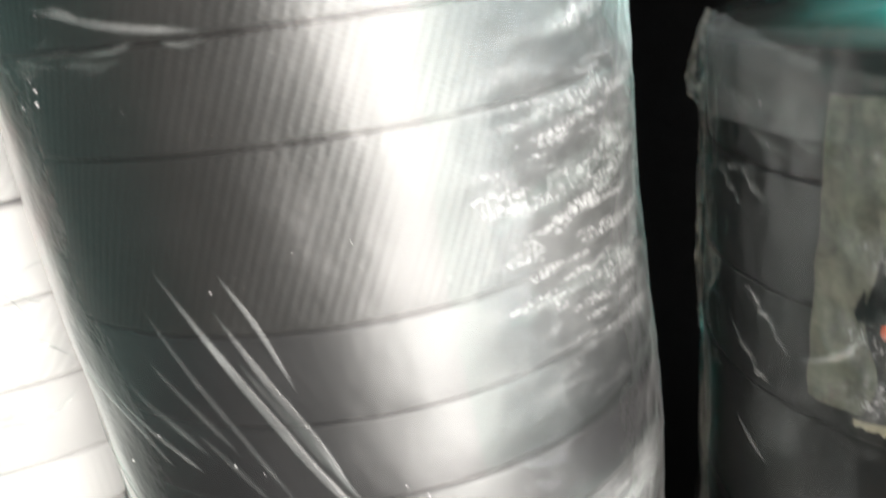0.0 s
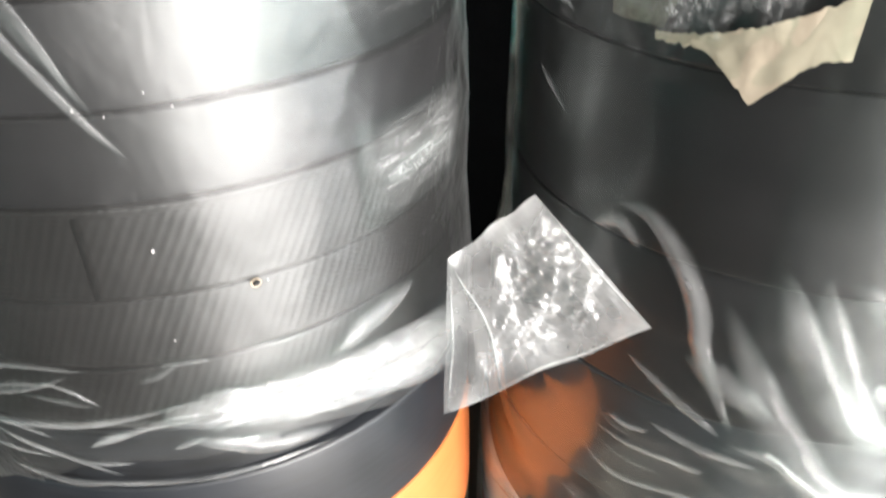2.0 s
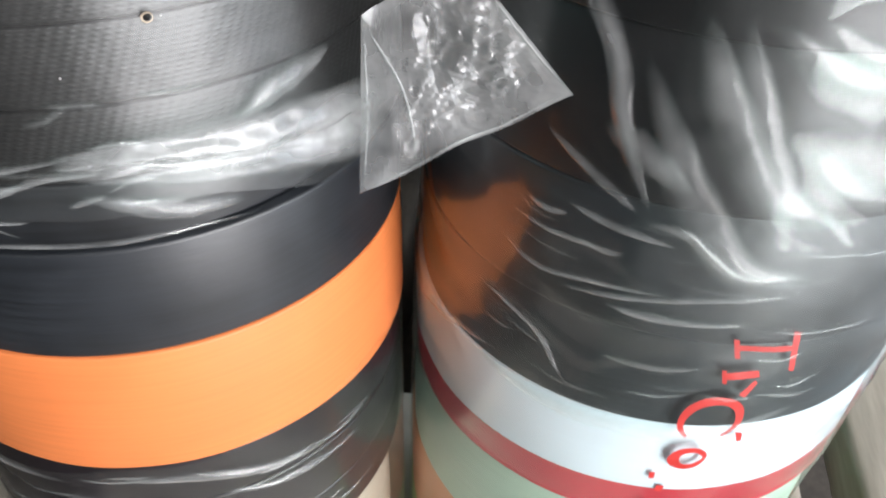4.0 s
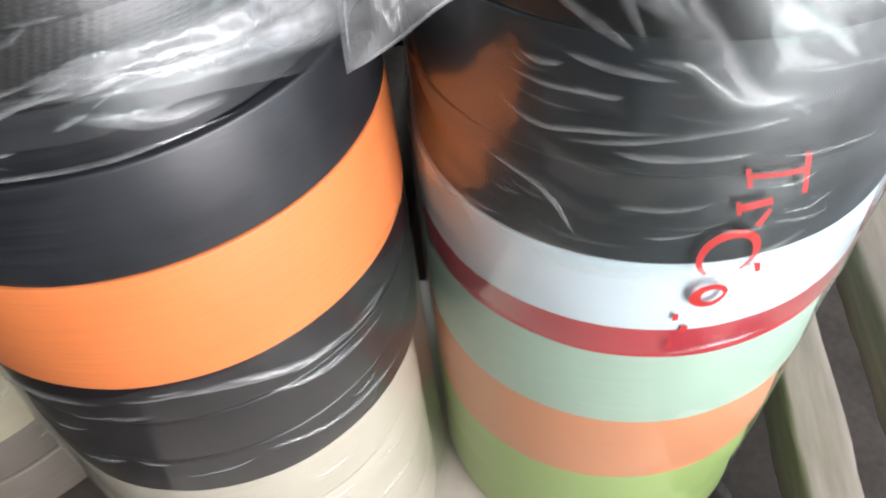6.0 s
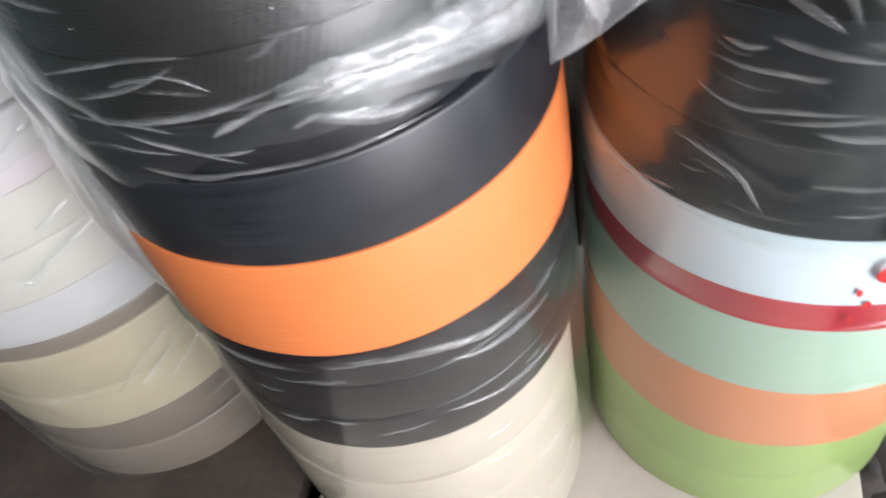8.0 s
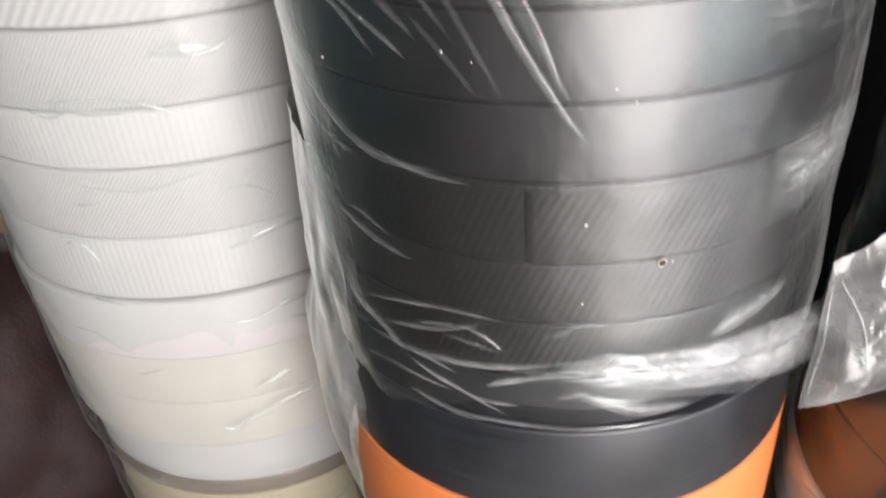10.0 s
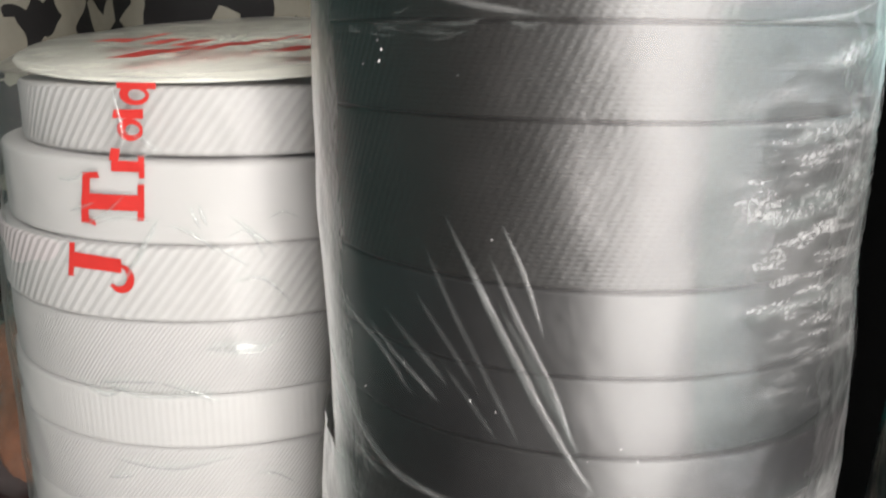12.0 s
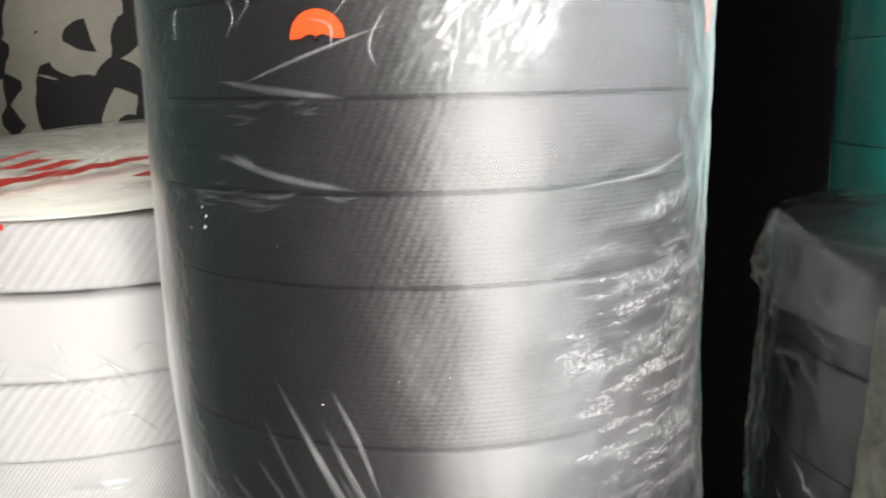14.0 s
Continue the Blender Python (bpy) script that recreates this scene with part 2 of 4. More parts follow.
def grid(rows, cols, point, uv=None, wrap=False, bm=None):
    """A sheet of rows x cols cells; point(u, v) gives a place for u, v in 0..1."""
    bm = bm or bmesh.new()
    layer = bm.loops.layers.uv.verify()
    n = cols if wrap else cols + 1
    vs = [[bm.verts.new(point(j / cols, i / rows)) for j in range(n)] for i in range(rows + 1)]
    for i in range(rows):
        for j in range(cols):
            q = (vs[i][j], vs[i][(j + 1) % n], vs[i + 1][(j + 1) % n], vs[i + 1][j])
            f = bm.faces.new(q)
            for lp, (a, b) in zip(f.loops, ((j, i), (j + 1, i), (j + 1, i + 1), (j, i + 1))):
                lp[layer].uv = uv(a / cols, b / rows) if uv else (a / cols, b / rows)
    return bm


def slab(bm, sx, sy, sz, m, bevel=0.0):
    """A bevelled box of that size, middle at the pose m."""
    made = bmesh.ops.create_cube(bm, size=1.0, matrix=m @ Matrix.Diagonal((sx, sy, sz, 1)))
    if bevel:
        edges = {e for v in made["verts"] for e in v.link_edges}
        bmesh.ops.bevel(bm, geom=list(edges), offset=bevel, segments=2, affect="EDGES", profile=0.6)
    return bm


def lathe(profile, seg, ripple=0.0, seed=0.0):
    """A closed ring turned from profile (radius, height); UVs in metres along and across the band."""
    n = len(profile)
    bm = bmesh.new()
    layer = bm.loops.layers.uv.verify()
    vs = []
    for j in range(seg):
        a = 2 * math.pi * j / seg
        c, s = math.cos(a), math.sin(a)
        ring = []
        for r, z in profile:
            d = ripple * noise.noise((3 * c + seed, 3 * s, z * 60 + seed)) if ripple else 0
            ring.append(bm.verts.new(((r + d) * c, (r + d) * s, z + d * 0.5)))
        vs.append(ring)
    big = max(r for r, _ in profile)
    for j in range(seg):
        for i in range(n):
            k = (i + 1) % n
            f = bm.faces.new((vs[j][i], vs[(j + 1) % seg][i], vs[(j + 1) % seg][k], vs[j][k]))
            for lp, (jj, ii) in zip(f.loops, ((j, i), (j + 1, i), (j + 1, k), (j, k))):
                r, z = profile[ii]
                lp[layer].uv = (2 * math.pi * big * jj / seg, z + (big - r))
    return bm


def band_profile(r, h, core, e=0.0009):
    """The section of a wound roll: flat sides, softly rounded shoulders, a slightly full face."""
    return [(core, 0.0), (r - 0.012, 0.0004), (r - e, 0.0), (r - 0.35 * e, 0.35 * e), (r - 0.08 * e, 0.75 * e), (r, e * 1.3), (r + 0.0001, h * 0.5), (r, h - e * 1.3), (r - 0.08 * e, h - 0.75 * e),
            (r - 0.35 * e, h - 0.35 * e), (r - e, h), (r - 0.012, h - 0.0004), (core, h)]


def roll(x, y, z0, z1, r, material, label, group, end=None, core=0.036, shoulder=0.0009, lean=(0.0, 0.0)):
    """One wound roll of tape: the winding, its card core, and the loose end where it shows."""
    gap = 0.0003
    h = z1 - z0 - gap
    ob = thing("tape_roll", x, y, LIFT + z0, label, "tape roll", group)
    part("tape", lathe(band_profile(r, h, core + 0.003, shoulder), 144, 0.0006, z0 * 70 + x * 31), material, ob)
    ob.rotation_euler = (radians(lean[0]), radians(lean[1]), 0)
    part("core", lathe([(core, 0.001), (core + 0.0028, 0.001), (core + 0.0028, h - 0.001), (core, h - 0.001)], 48), CARD, ob, "grey card core")
    if end is not None:
        # the last turn of tape laid over the roll, with a cut edge
        def lap(u, v):
            a = end + u * 1.1
            rr = r + 0.0006 * (1 - 0.6 * u)
            return (rr * math.cos(a), rr * math.sin(a), 0.0016 + v * (h - 0.0032))
        bm = grid(4, 40, lap, lambda u, v: (u * 1.1 * r, v * h))
        cut = bmesh.ops.extrude_edge_only(bm, edges=[e for e in bm.edges if e.is_boundary and all(abs(math.atan2(w.co.y, w.co.x) - math.atan2(math.sin(end), math.cos(end))) < 1e-4 for w in e.verts)])
        for w in [g for g in cut["geom"] if isinstance(g, bmesh.types.BMVert)]:
            w.co.x *= (r - 0.0005) / (r + 0.001)
            w.co.y *= (r - 0.0005) / (r + 0.001)
        part("tape_end", bm, material, ob)
    return ob


# ---- room ----
def box_thing(name, sx, sy, sz, x, y, z, material, label, category, bevel=0.0, turn=0.0):
    bm = bmesh.new()
    slab(bm, sx, sy, sz, Matrix(), bevel)
    ob = part(name, bm, material, smooth=False)
    ob.matrix_world = pose(x, y, z, 0, 0, turn)
    return tagged(ob, label, category, kind="structure")


box_thing("floor", 4.2, 4.0, 0.1, -0.25, 0.4, -0.05, FLOOR_MAT, "worn grey concrete shop floor", "floor")
box_thing("ceiling", 4.2, 4.0, 0.1, -0.25, 0.4, 2.55, WALL, "plain grey plaster ceiling", "ceiling")
box_thing("wall_north", 4.2, 0.1, 2.5, -0.25, 2.35, 1.25, WALL, "plain grey plaster wall", "wall")
box_thing("wall_west", 0.1, 3.8, 2.5, -2.3, 0.4, 1.25, TEAL_WALL, "dull teal painted shop wall", "wall")
bm = bmesh.new()
slab(bm, 0.1, 1.88, 2.5, pose(1.83, 1.36, 1.25))
slab(bm, 0.1, 1.97, 0.1, pose(1.83, -0.565, 2.45))
tagged(part("wall_east", bm, WALL, smooth=False), "grey plaster wall with a wide open shop front", "wall", kind="structure")
bm = bmesh.new()
slab(bm, 2.55, 0.1, 2.5, pose(-1.08, -1.6, 1.25))
slab(bm, 0.45, 0.1, 2.5, pose(1.555, -1.6, 1.25))
slab(bm, 1.13, 0.1, 0.1, pose(0.765, -1.6, 2.45))
tagged(part("wall_south", bm, BROWN_WALL, smooth=False), "dull brown panelled wall with an open shop door", "wall", kind="structure")

# ---- the stand: boards in a crate, turned to the stacks ----
TURN = -20.6
DECK = LIFT - 0.3132
NX, NY = math.cos(radians(TURN)), math.sin(radians(TURN))     # across the boards
AX, AY = -NY, NX                                               # along the boards


def board(name, off, along, width, length, top, thick, material, label, category, seed):
    """A sawn board with worn, slightly uneven edges; off is its middle across the boards."""
    def side(u, v):
        a = 2 * math.pi * u
        x = max(-1, min(1, 1.35 * math.cos(a))) * width / 2
        z = max(-1, min(1, 1.35 * math.sin(a))) * thick / 2
        y = (v - 0.5) * length
        d = 0.0022 * noise.noise((x * 40 + seed, y * 14, z * 40)) + 0.0012 * noise.noise((x * 150, y * 60 + seed, z * 150))
        return (x + d, y, z + d)
    bm = grid(60, 32, side, lambda u, v: (u * 2 * (width + thick), v * length), wrap=True)
    bm.verts.ensure_lookup_table()
    bmesh.ops.holes_fill(bm, edges=[e for e in bm.edges if e.is_boundary], sides=64)
    ob = part(name, bm, material)
    ob.matrix_world = pose(off * NX + along * AX, off * NY + along * AY, top - thick / 2, 0, 0, TURN)
    return tagged(ob, label, category)


# the low crate parts all take the one dark brown wood
tagged(box_thing("stand_bottom", 1.5, 1.1, 0.04, 0.1, 0.15, DECK - 0.17, DARK_WOOD, "dark bottom of the wooden crate", "crate bottom", 0.0, TURN), kind="structure")
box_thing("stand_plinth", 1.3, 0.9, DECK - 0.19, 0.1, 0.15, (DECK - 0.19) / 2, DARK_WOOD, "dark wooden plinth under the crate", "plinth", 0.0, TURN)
board("crate_beam", 0.335, 0.0, 0.034, 1.2, DECK + 0.002, 0.055, WOOD, "weathered grey wooden crate beam", "beam", 3.0)
board("crate_beam", 0.416, 0.0, 0.052, 1.2, DECK + 0.012, 0.05, WOOD, "weathered grey wooden crate beam", "beam", 8.0)
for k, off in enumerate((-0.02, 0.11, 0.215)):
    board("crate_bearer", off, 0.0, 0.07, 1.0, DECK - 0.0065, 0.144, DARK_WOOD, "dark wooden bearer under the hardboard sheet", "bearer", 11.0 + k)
bm = bmesh.new()
slab(bm, 0.34, 0.46, 0.006, Matrix(), 0.0012)
sheet = part("hardboard_sheet", bm, BOARD, smooth=False)
sheet.matrix_world = pose(0.086 * NX - 0.06 * AX, 0.086 * NY - 0.06 * AY, DECK - 0.0032, 0, 0, TURN)
tagged(sheet, "pale beige hardboard sheet under the tape stacks", "board")
board("crate_board", -0.235, 0.05, 0.27, 0.9, DECK - 0.0005, 0.022, DARK_WOOD, "dark board under the white tape stack", "board", 21.0)
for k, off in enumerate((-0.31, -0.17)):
    board("crate_bearer", off, 0.05, 0.07, 0.9, DECK - 0.0225, 0.128, DARK_WOOD, "dark wooden bearer under the dark board", "bearer", 17.0 + k)
# rubbish lying in the gap of the crate
for k, (off, along, sz) in enumerate(((0.292, -0.02, 0.018), (0.285, 0.06, 0.024), (0.297, -0.1, 0.014), (0.375, 0.0, 0.02))):
    def lump(u, v, k=k, sz=sz):
        a, b = 2 * math.pi * u, math.pi * (v * 0.98 + 0.01)
        d = Vector((math.cos(a) * math.sin(b), math.sin(a) * math.sin(b), 0.45 * math.cos(b)))
        return d * sz * (1 + 0.5 * noise.noise(d * 3 + Vector((k * 5, 0, 0))))
    ob = part("wood_scrap", grid(10, 16, lump, wrap=True), DARK_WOOD)
    ob.location = (off * NX + along * AX, off * NY + along * AY, DECK - 0.15 + sz * 0.4)
    tagged(ob, "small dark scrap of wood and fibre in the crate", "scrap", "scraps in the crate gap")


# ---- stacks of tape rolls ----
def axis_b(z):
    return 0.1985 + 0.0053 * z, -0.0282 - 0.0756 * z


def axis_c(z):
    return -0.1875 + 0.0444 * z, 0.1241 - 0.0493 * z


GA, GB, GC = "rolls of the black and orange stack", "rolls of the many-coloured stack", "rolls of the white stack"
rng = random.Random(4)
A_ROLLS = [
    (-0.3132, -0.2682, 0.0902, -0.002, BEIGE, "beige fabric tape roll near the bottom of the stack", None),
    (-0.2682, -0.2235, 0.0898, -0.002, BEIGE, "beige fabric tape roll near the bottom of the stack", None),
    (-0.2235, -0.1788, 0.0902, -0.0015, BEIGE, "beige fabric tape roll near the bottom of the stack", None),
    (-0.1788, -0.1355, 0.0896, -0.001, BEIGE, "beige fabric tape roll under the dark rolls", None),
    (-0.1355, -0.1088, 0.0918, 0.0025, PURPLE, "plum-black tape roll with a glossy face", None),
    (-0.1088, -0.0804, 0.0916, 0.0035, PURPLE, "plum-black tape roll with a glossy face", None),
    (-0.0804, -0.055, 0.0912, 0.0035, PURPLE, "plum-black tape roll under the orange one", None),
    (-0.055, 0.0, 0.0934, 0.0040, ORANGE, "wide bright orange fabric tape roll", None),
    (0.0, 0.0395, 0.0928, 0.0036, NAVY, "wide blue-black satin tape roll on the orange one", None),
    (0.0395, 0.06, 0.0899, 0.0016, NAVY, "blue-black tape roll under the film hem", None),
    (0.06, 0.0808, 0.0902, 0.0040, BLACK, "black webbing roll under clear film", None),
    (0.0808, 0.1017, 0.0903, 0.0045, BLACK, "black ribbed webbing roll under clear film", None),
    (0.1017, 0.1266, 0.0905, 0.0050, BLACK, "black webbing roll with its loose end showing", radians(-96.5)),
    (0.1266, 0.148, 0.0905, 0.0048, BLACK_FINE, "black tape roll under clear film", None),
    (0.148, 0.1709, 0.0897, 0.0030, BLACK_FINE, "black satin tape roll under clear film", None),
    (0.1709, 0.1949, 0.0897, 0.0020, BLACK_FINE, "black satin tape roll under clear film", None),
    (0.1949, 0.238, 0.0898, 0.0008, BLACK, "wide black woven webbing roll under clear film", None),
    (0.238, 0.2616, 0.0900, 0.0, BLACK, "black woven webbing roll under clear film", None),
    (0.2616, 0.2845, 0.0908, 0.0, BLACK, "black woven webbing roll with shiny film", None),
    (0.2845, 0.308, 0.0903, 0.0, BLACK, "black woven webbing roll with orange dot print over it", None),
    (0.308, 0.333, 0.0900, 0.0, BLACK, "black woven webbing roll at the top of the stack", None),
]
for z0, z1, r, dx, mat, label, end in A_ROLLS:
    roll(dx + rng.uniform(-0.0004, 0.0004), rng.uniform(-0.0005, 0.0005), z0, z1, r, mat, label, GA, end)

B_ROLLS = [
    (-0.3132, -0.2621, LIME, "lime green fabric tape roll on the hardboard"),
    (-0.2621, -0.2109, LIME, "lime green fabric tape roll"),
    (-0.2109, -0.1486, PEACH, "peach orange fabric tape roll"),
    (-0.1486, -0.0933, MINT, "pale mint green tape roll"),
    (-0.0933, -0.073, RED, "narrow dark red tape roll under film"),
    (-0.073, -0.0345, PALE_BLUE, "pale blue-white tape roll under film"),
    (-0.0345, 0.0075, NAVY, "black tape roll under wrinkled film"),
    (0.0075, 0.0545, NAVY, "black tape roll under wrinkled film"),
    (0.0545, 0.102, BLACK_FINE, "black satin tape roll under tight film"),
    (0.102, 0.151, BLACK_FINE, "black satin tape roll under tight film"),
    (0.151, 0.1817, BLACK_FINE, "black tape roll under printed film"),
    (0.1817, 0.2123, BLACK_FINE, "black tape roll under printed film"),
    (0.2123, 0.242, BLACK_FINE, "black tape roll at the top under film"),
]
for z0, z1, mat, label in B_ROLLS:
    x, y = axis_b((z0 + z1) / 2)
    roll(x + rng.uniform(-0.0006, 0.0006), y + rng.uniform(-0.0006, 0.0006), z0, z1, (0.0962 if z1 < -0.02 else 0.0946 if z1 < 0.06 else 0.0912) + rng.uniform(-0.0006, 0.0004), mat, label, GB)

C_EDGES = [(-0.3132, -0.2912, TAUPE), (-0.2912, -0.2665, TAUPE), (-0.2665, -0.2325, TAUPE), (-0.2325, -0.1885, KHAKI), (-0.1885, -0.146, KHAKI), (-0.146, -0.1322, TAUPE),
           (-0.1322, -0.0944, WHITE), (-0.0944, -0.06, CREAM), (-0.06, -0.027, CREAM), (-0.027, 0.009, WHITE), (0.009, 0.0444, WHITE_RIB),
           (0.0444, 0.08, WHITE_FINE), (0.08, 0.1064, WHITE_RIB), (0.1064, 0.141, WHITE_FINE), (0.141, 0.1745, WHITE_TWILL), (0.1745, 0.2095, WHITE), (0.2095, 0.2375, WHITE_TWILL)]
C_WORDS = {"taupe_tape": "grey-brown fabric tape roll low in the stack", "khaki_tape": "khaki yellow fabric tape roll under film", "white_plain_tape": "plain white cotton tape roll",
           "cream_tape": "cream cotton tape roll", "white_ribbed_tape": "white ribbed cotton tape roll", "white_fine_twill_tape": "white fine twill tape roll",
           "white_twill_tape": "white coarse twill tape roll with diagonal ribs"}
for z0, z1, mat in C_EDGES:
    x, y = axis_c((z0 + z1) / 2)
    r = (0.1085 if z0 > 0.2 else 0.1130 if z0 > 0.15 else 0.1165 if z0 > -0.13 else 0.111) + rng.uniform(-0.0012, 0.0008)
    roll(x + (0.006 if z0 > 0.2 else 0.003 if z0 > 0.15 else 0) + rng.uniform(-0.0015, 0.0015), y + rng.uniform(-0.0015, 0.0015), z0, z1, r, mat, C_WORDS[mat.name], GC, shoulder=0.0022, lean=(rng.uniform(-0.35, 0.35), rng.uniform(-0.35, 0.35)))

# stacks further back
for k in range(14):
    z0 = -0.3132 + k * 0.062
    roll(0.318, 0.235, z0, z0 + 0.062, 0.085, TEAL, "deep teal tape roll in a film-wrapped stack behind", "rolls of the teal stack behind")


# ---- clear film ----
def ridge(p):
    return 1 - abs(noise.noise(p)) * 2


def film_x(z):
    """The film's middle follows the lean of the rolls."""
    k = max(0.0, min(1.0, (0.215 - z) / 0.09))
    return 0.0008 + 0.0042 * k * k * (3 - 2 * k)


def film_a(a, z):
    """Radius of the film round the black stack at angle a (radians) and height z."""
    c, s = math.cos(a), math.sin(a)
    d = math.degrees(a)
    r = 0.0923
    r += 0.0006 * noise.noise((c * 5, s * 5, z * 40))
    if d > -75:
        w = max(0, min(1, (d + 70) / 12)) * max(0, min(1, (z - 0.09) / 0.02))
        r += 0.0005 * w * max(0, ridge((c * 9, s * 9 + z * 20, z * 95)) - 0.25)
    # slack, bunched hem
    if z < 0.09:
        w = min(1, (0.09 - z) / 0.03)
        r += w * (0.0012 + 0.0012 * noise.noise((c * 4 + 7, s * 4, z * 50)))
    return r


def hem_a(a):
    d = math.degrees(a)
    return 0.045 + 0.007 * math.sin(d * 0.06 + 1.0) + 0.004 * noise.noise((d * 0.05, 3.0, 0)) - 0.010 * math.exp(-((d + 122) / 14) ** 2) + 0.006 * math.exp(-((d + 60) / 22) ** 2)


def on_film_a(a, z, lift=0.0):
    r = film_a(a, z) + lift
    return (film_x(z) + r * math.cos(a), r * math.sin(a), LIFT + z)


def film_point_a(u, v):
    a = 2 * math.pi * u
    lo = hem_a(a if a < math.pi else a - 2 * math.pi)
    return on_film_a(a if a < math.pi else a - 2 * math.pi, lo + (0.334 - lo) * v)


wrap_a = thing("film_wrap", 0.001, 0.0, LIFT + 0.05, "clear wrinkled plastic film round the black tape stack", "plastic wrap")
wpart("sheet", grid(200, 360, film_point_a, wrap=True), FILM, wrap_a)


def smooth_path(pts, n):
    """Points along a soft curve through pts."""
    p = [Vector((*pts[0], 0)) * 2 - Vector((*pts[1], 0))] + [Vector((*q, 0)) for q in pts] + [Vector((*pts[-1], 0)) * 2 - Vector((*pts[-2], 0))]
    out = []
    for k in range(n + 1):
        t = k / n * (len(pts) - 1)
        i = min(int(t), len(pts) - 2)
        f = t - i
        a, b, c, d = p[i:i + 4]
        out.append(0.5 * (2 * b + (c - a) * f + (2 * a - 5 * b + 4 * c - d) * f * f + (3 * b - a - 3 * c + d) * f ** 3))
    return out


def fold(pts, width, height, on, owner, material, name="fold", jag=0.15, seed=0.0, reach=0.09):
    """A raised crease of film that follows pts (degrees, height), tapering at both ends."""
    n, m = 44, 8
    path = smooth_path(pts, n)

    def point(u, v):
        i = min(n, round(u * n))
        q = path[i]
        d = path[min(n, i + 1)] - path[max(0, i - 1)]
        dx, dz = radians(d.x) * reach, d.y
        ln = math.hypot(dx, dz) + 1e-9
        w = width * (0.12 + 0.88 * math.sin(math.pi * u) ** 0.7) * (1 + jag * 3 * noise.noise((u * 9 + seed, v * 2, seed)))
        s = (v - 0.5) * w
        lift = height * (1 - (2 * v - 1) ** 2) * math.sin(math.pi * u) ** 0.6 * (1 + jag * 2 * noise.noise((u * 25, v * 6 + seed, 1)))
        return on(radians(q.x + math.degrees(-dz / ln * s / reach)), q.y + dx / ln * s, 0.0004 + lift)
    return wpart(name, grid(m, n, point), material, owner)


# slanting creases, thin and long
for k, (w, h, pts) in enumerate((
        (0.0026, 0.0012, [(-111.5, 0.2144), (-106.0, 0.1981), (-100.3, 0.1792), (-95.1, 0.1617), (-89.6, 0.1457), (-86.4, 0.1384)]),
        (0.0024, 0.0010, [(-103.1, 0.2037), (-97.3, 0.1818), (-92.8, 0.1659), (-90.0, 0.1518)]),
        (0.0015, 0.0006, [(-101.1, 0.2123), (-97.3, 0.1986), (-94.1, 0.1812)]),
        (0.0022, 0.0010, [(-141.3, 0.1790), (-127.1, 0.1697), (-119.3, 0.1573)]),
        (0.0030, 0.0014, [(-147.3, 0.1520), (-136.2, 0.1388), (-123.5, 0.1292), (-109.2, 0.1286)]),
        (0.0022, 0.0012, [(-151.4, 0.1411), (-139.2, 0.1307), (-126.9, 0.1251)]),
        (0.0022, 0.0010, [(-140.8, 0.1062), (-126.5, 0.1001), (-117.1, 0.0973)]),
        (0.0018, 0.0008, [(-132.1, 0.1783), (-119.8, 0.1657), (-113.6, 0.1579)]),
        (0.0016, 0.0008, [(-123.4, 0.1310), (-115.5, 0.1277), (-104.8, 0.1258)]),
        (0.0016, 0.0008, [(-134.0, 0.1076), (-128.3, 0.1065), (-121.4, 0.1024)]),
        (0.0022, 0.0010, [(-148.5, 0.1280), (-143.1, 0.1155), (-132.7, 0.1107)]),
        (0.0020, 0.0010, [(-118.8, 0.2889), (-107.7, 0.2863), (-95.8, 0.2843)]),
        (0.0020, 0.0010, [(-120.6, 0.2710), (-107.5, 0.2656), (-94.7, 0.2624)]),
        (0.0018, 0.0010, [(-116.9, 0.2708), (-111.8, 0.2679)]),
        (0.0018, 0.0012, [(-67.0, 0.2611), (-47.0, 0.2634), (-34.5, 0.2687)]),
        (0.0022, 0.0010, [(-157.2, 0.1606), (-144.7, 0.1487), (-135.6, 0.1415)]))):
    fold(pts, w * 1.3, h * 0.6, on_film_a, wrap_a, FILM_CREASE, jag=0.04, seed=k * 3.1)
# finer streaks beside the long creases, and small crinkles near the top
streaks = random.Random(31)
for k, (a, z, slope, ln) in enumerate(((-115.5, 0.205, -0.0033, 17), (-108.5, 0.207, -0.0036, 13), (-101.5, 0.190, -0.0034, 9), (-117.5, 0.190, -0.0022, 12),
                                       (-112.5, 0.170, -0.0020, 10), (-125.0, 0.182, -0.0014, 12), (-96.5, 0.176, -0.0036, 8), (-119.5, 0.176, -0.0016, 8))):
    fold([(a, z), (a + ln * 0.5, z + slope * ln * 0.5 + 0.0006), (a + ln, z + slope * ln)], 0.0026, 0.0003, on_film_a, wrap_a, FILM_STREAK, "streak", 0.05, 500 + k)
for k in range(26):
    a, z, ln = streaks.uniform(-134, -96), streaks.choice((0.2575, 0.2598, 0.2790, 0.2815)) + streaks.uniform(-0.002, 0.004), streaks.uniform(3, 9)
    rise = streaks.uniform(-0.002, 0.002)
    fold([(a, z), (a + ln * 0.5, z + rise * 0.3 - 0.0005), (a + ln, z + rise)], streaks.uniform(0.0006, 0.0016), 0.0004, on_film_a, wrap_a, FILM_STREAK, "crinkle", 0.1, 540 + k)
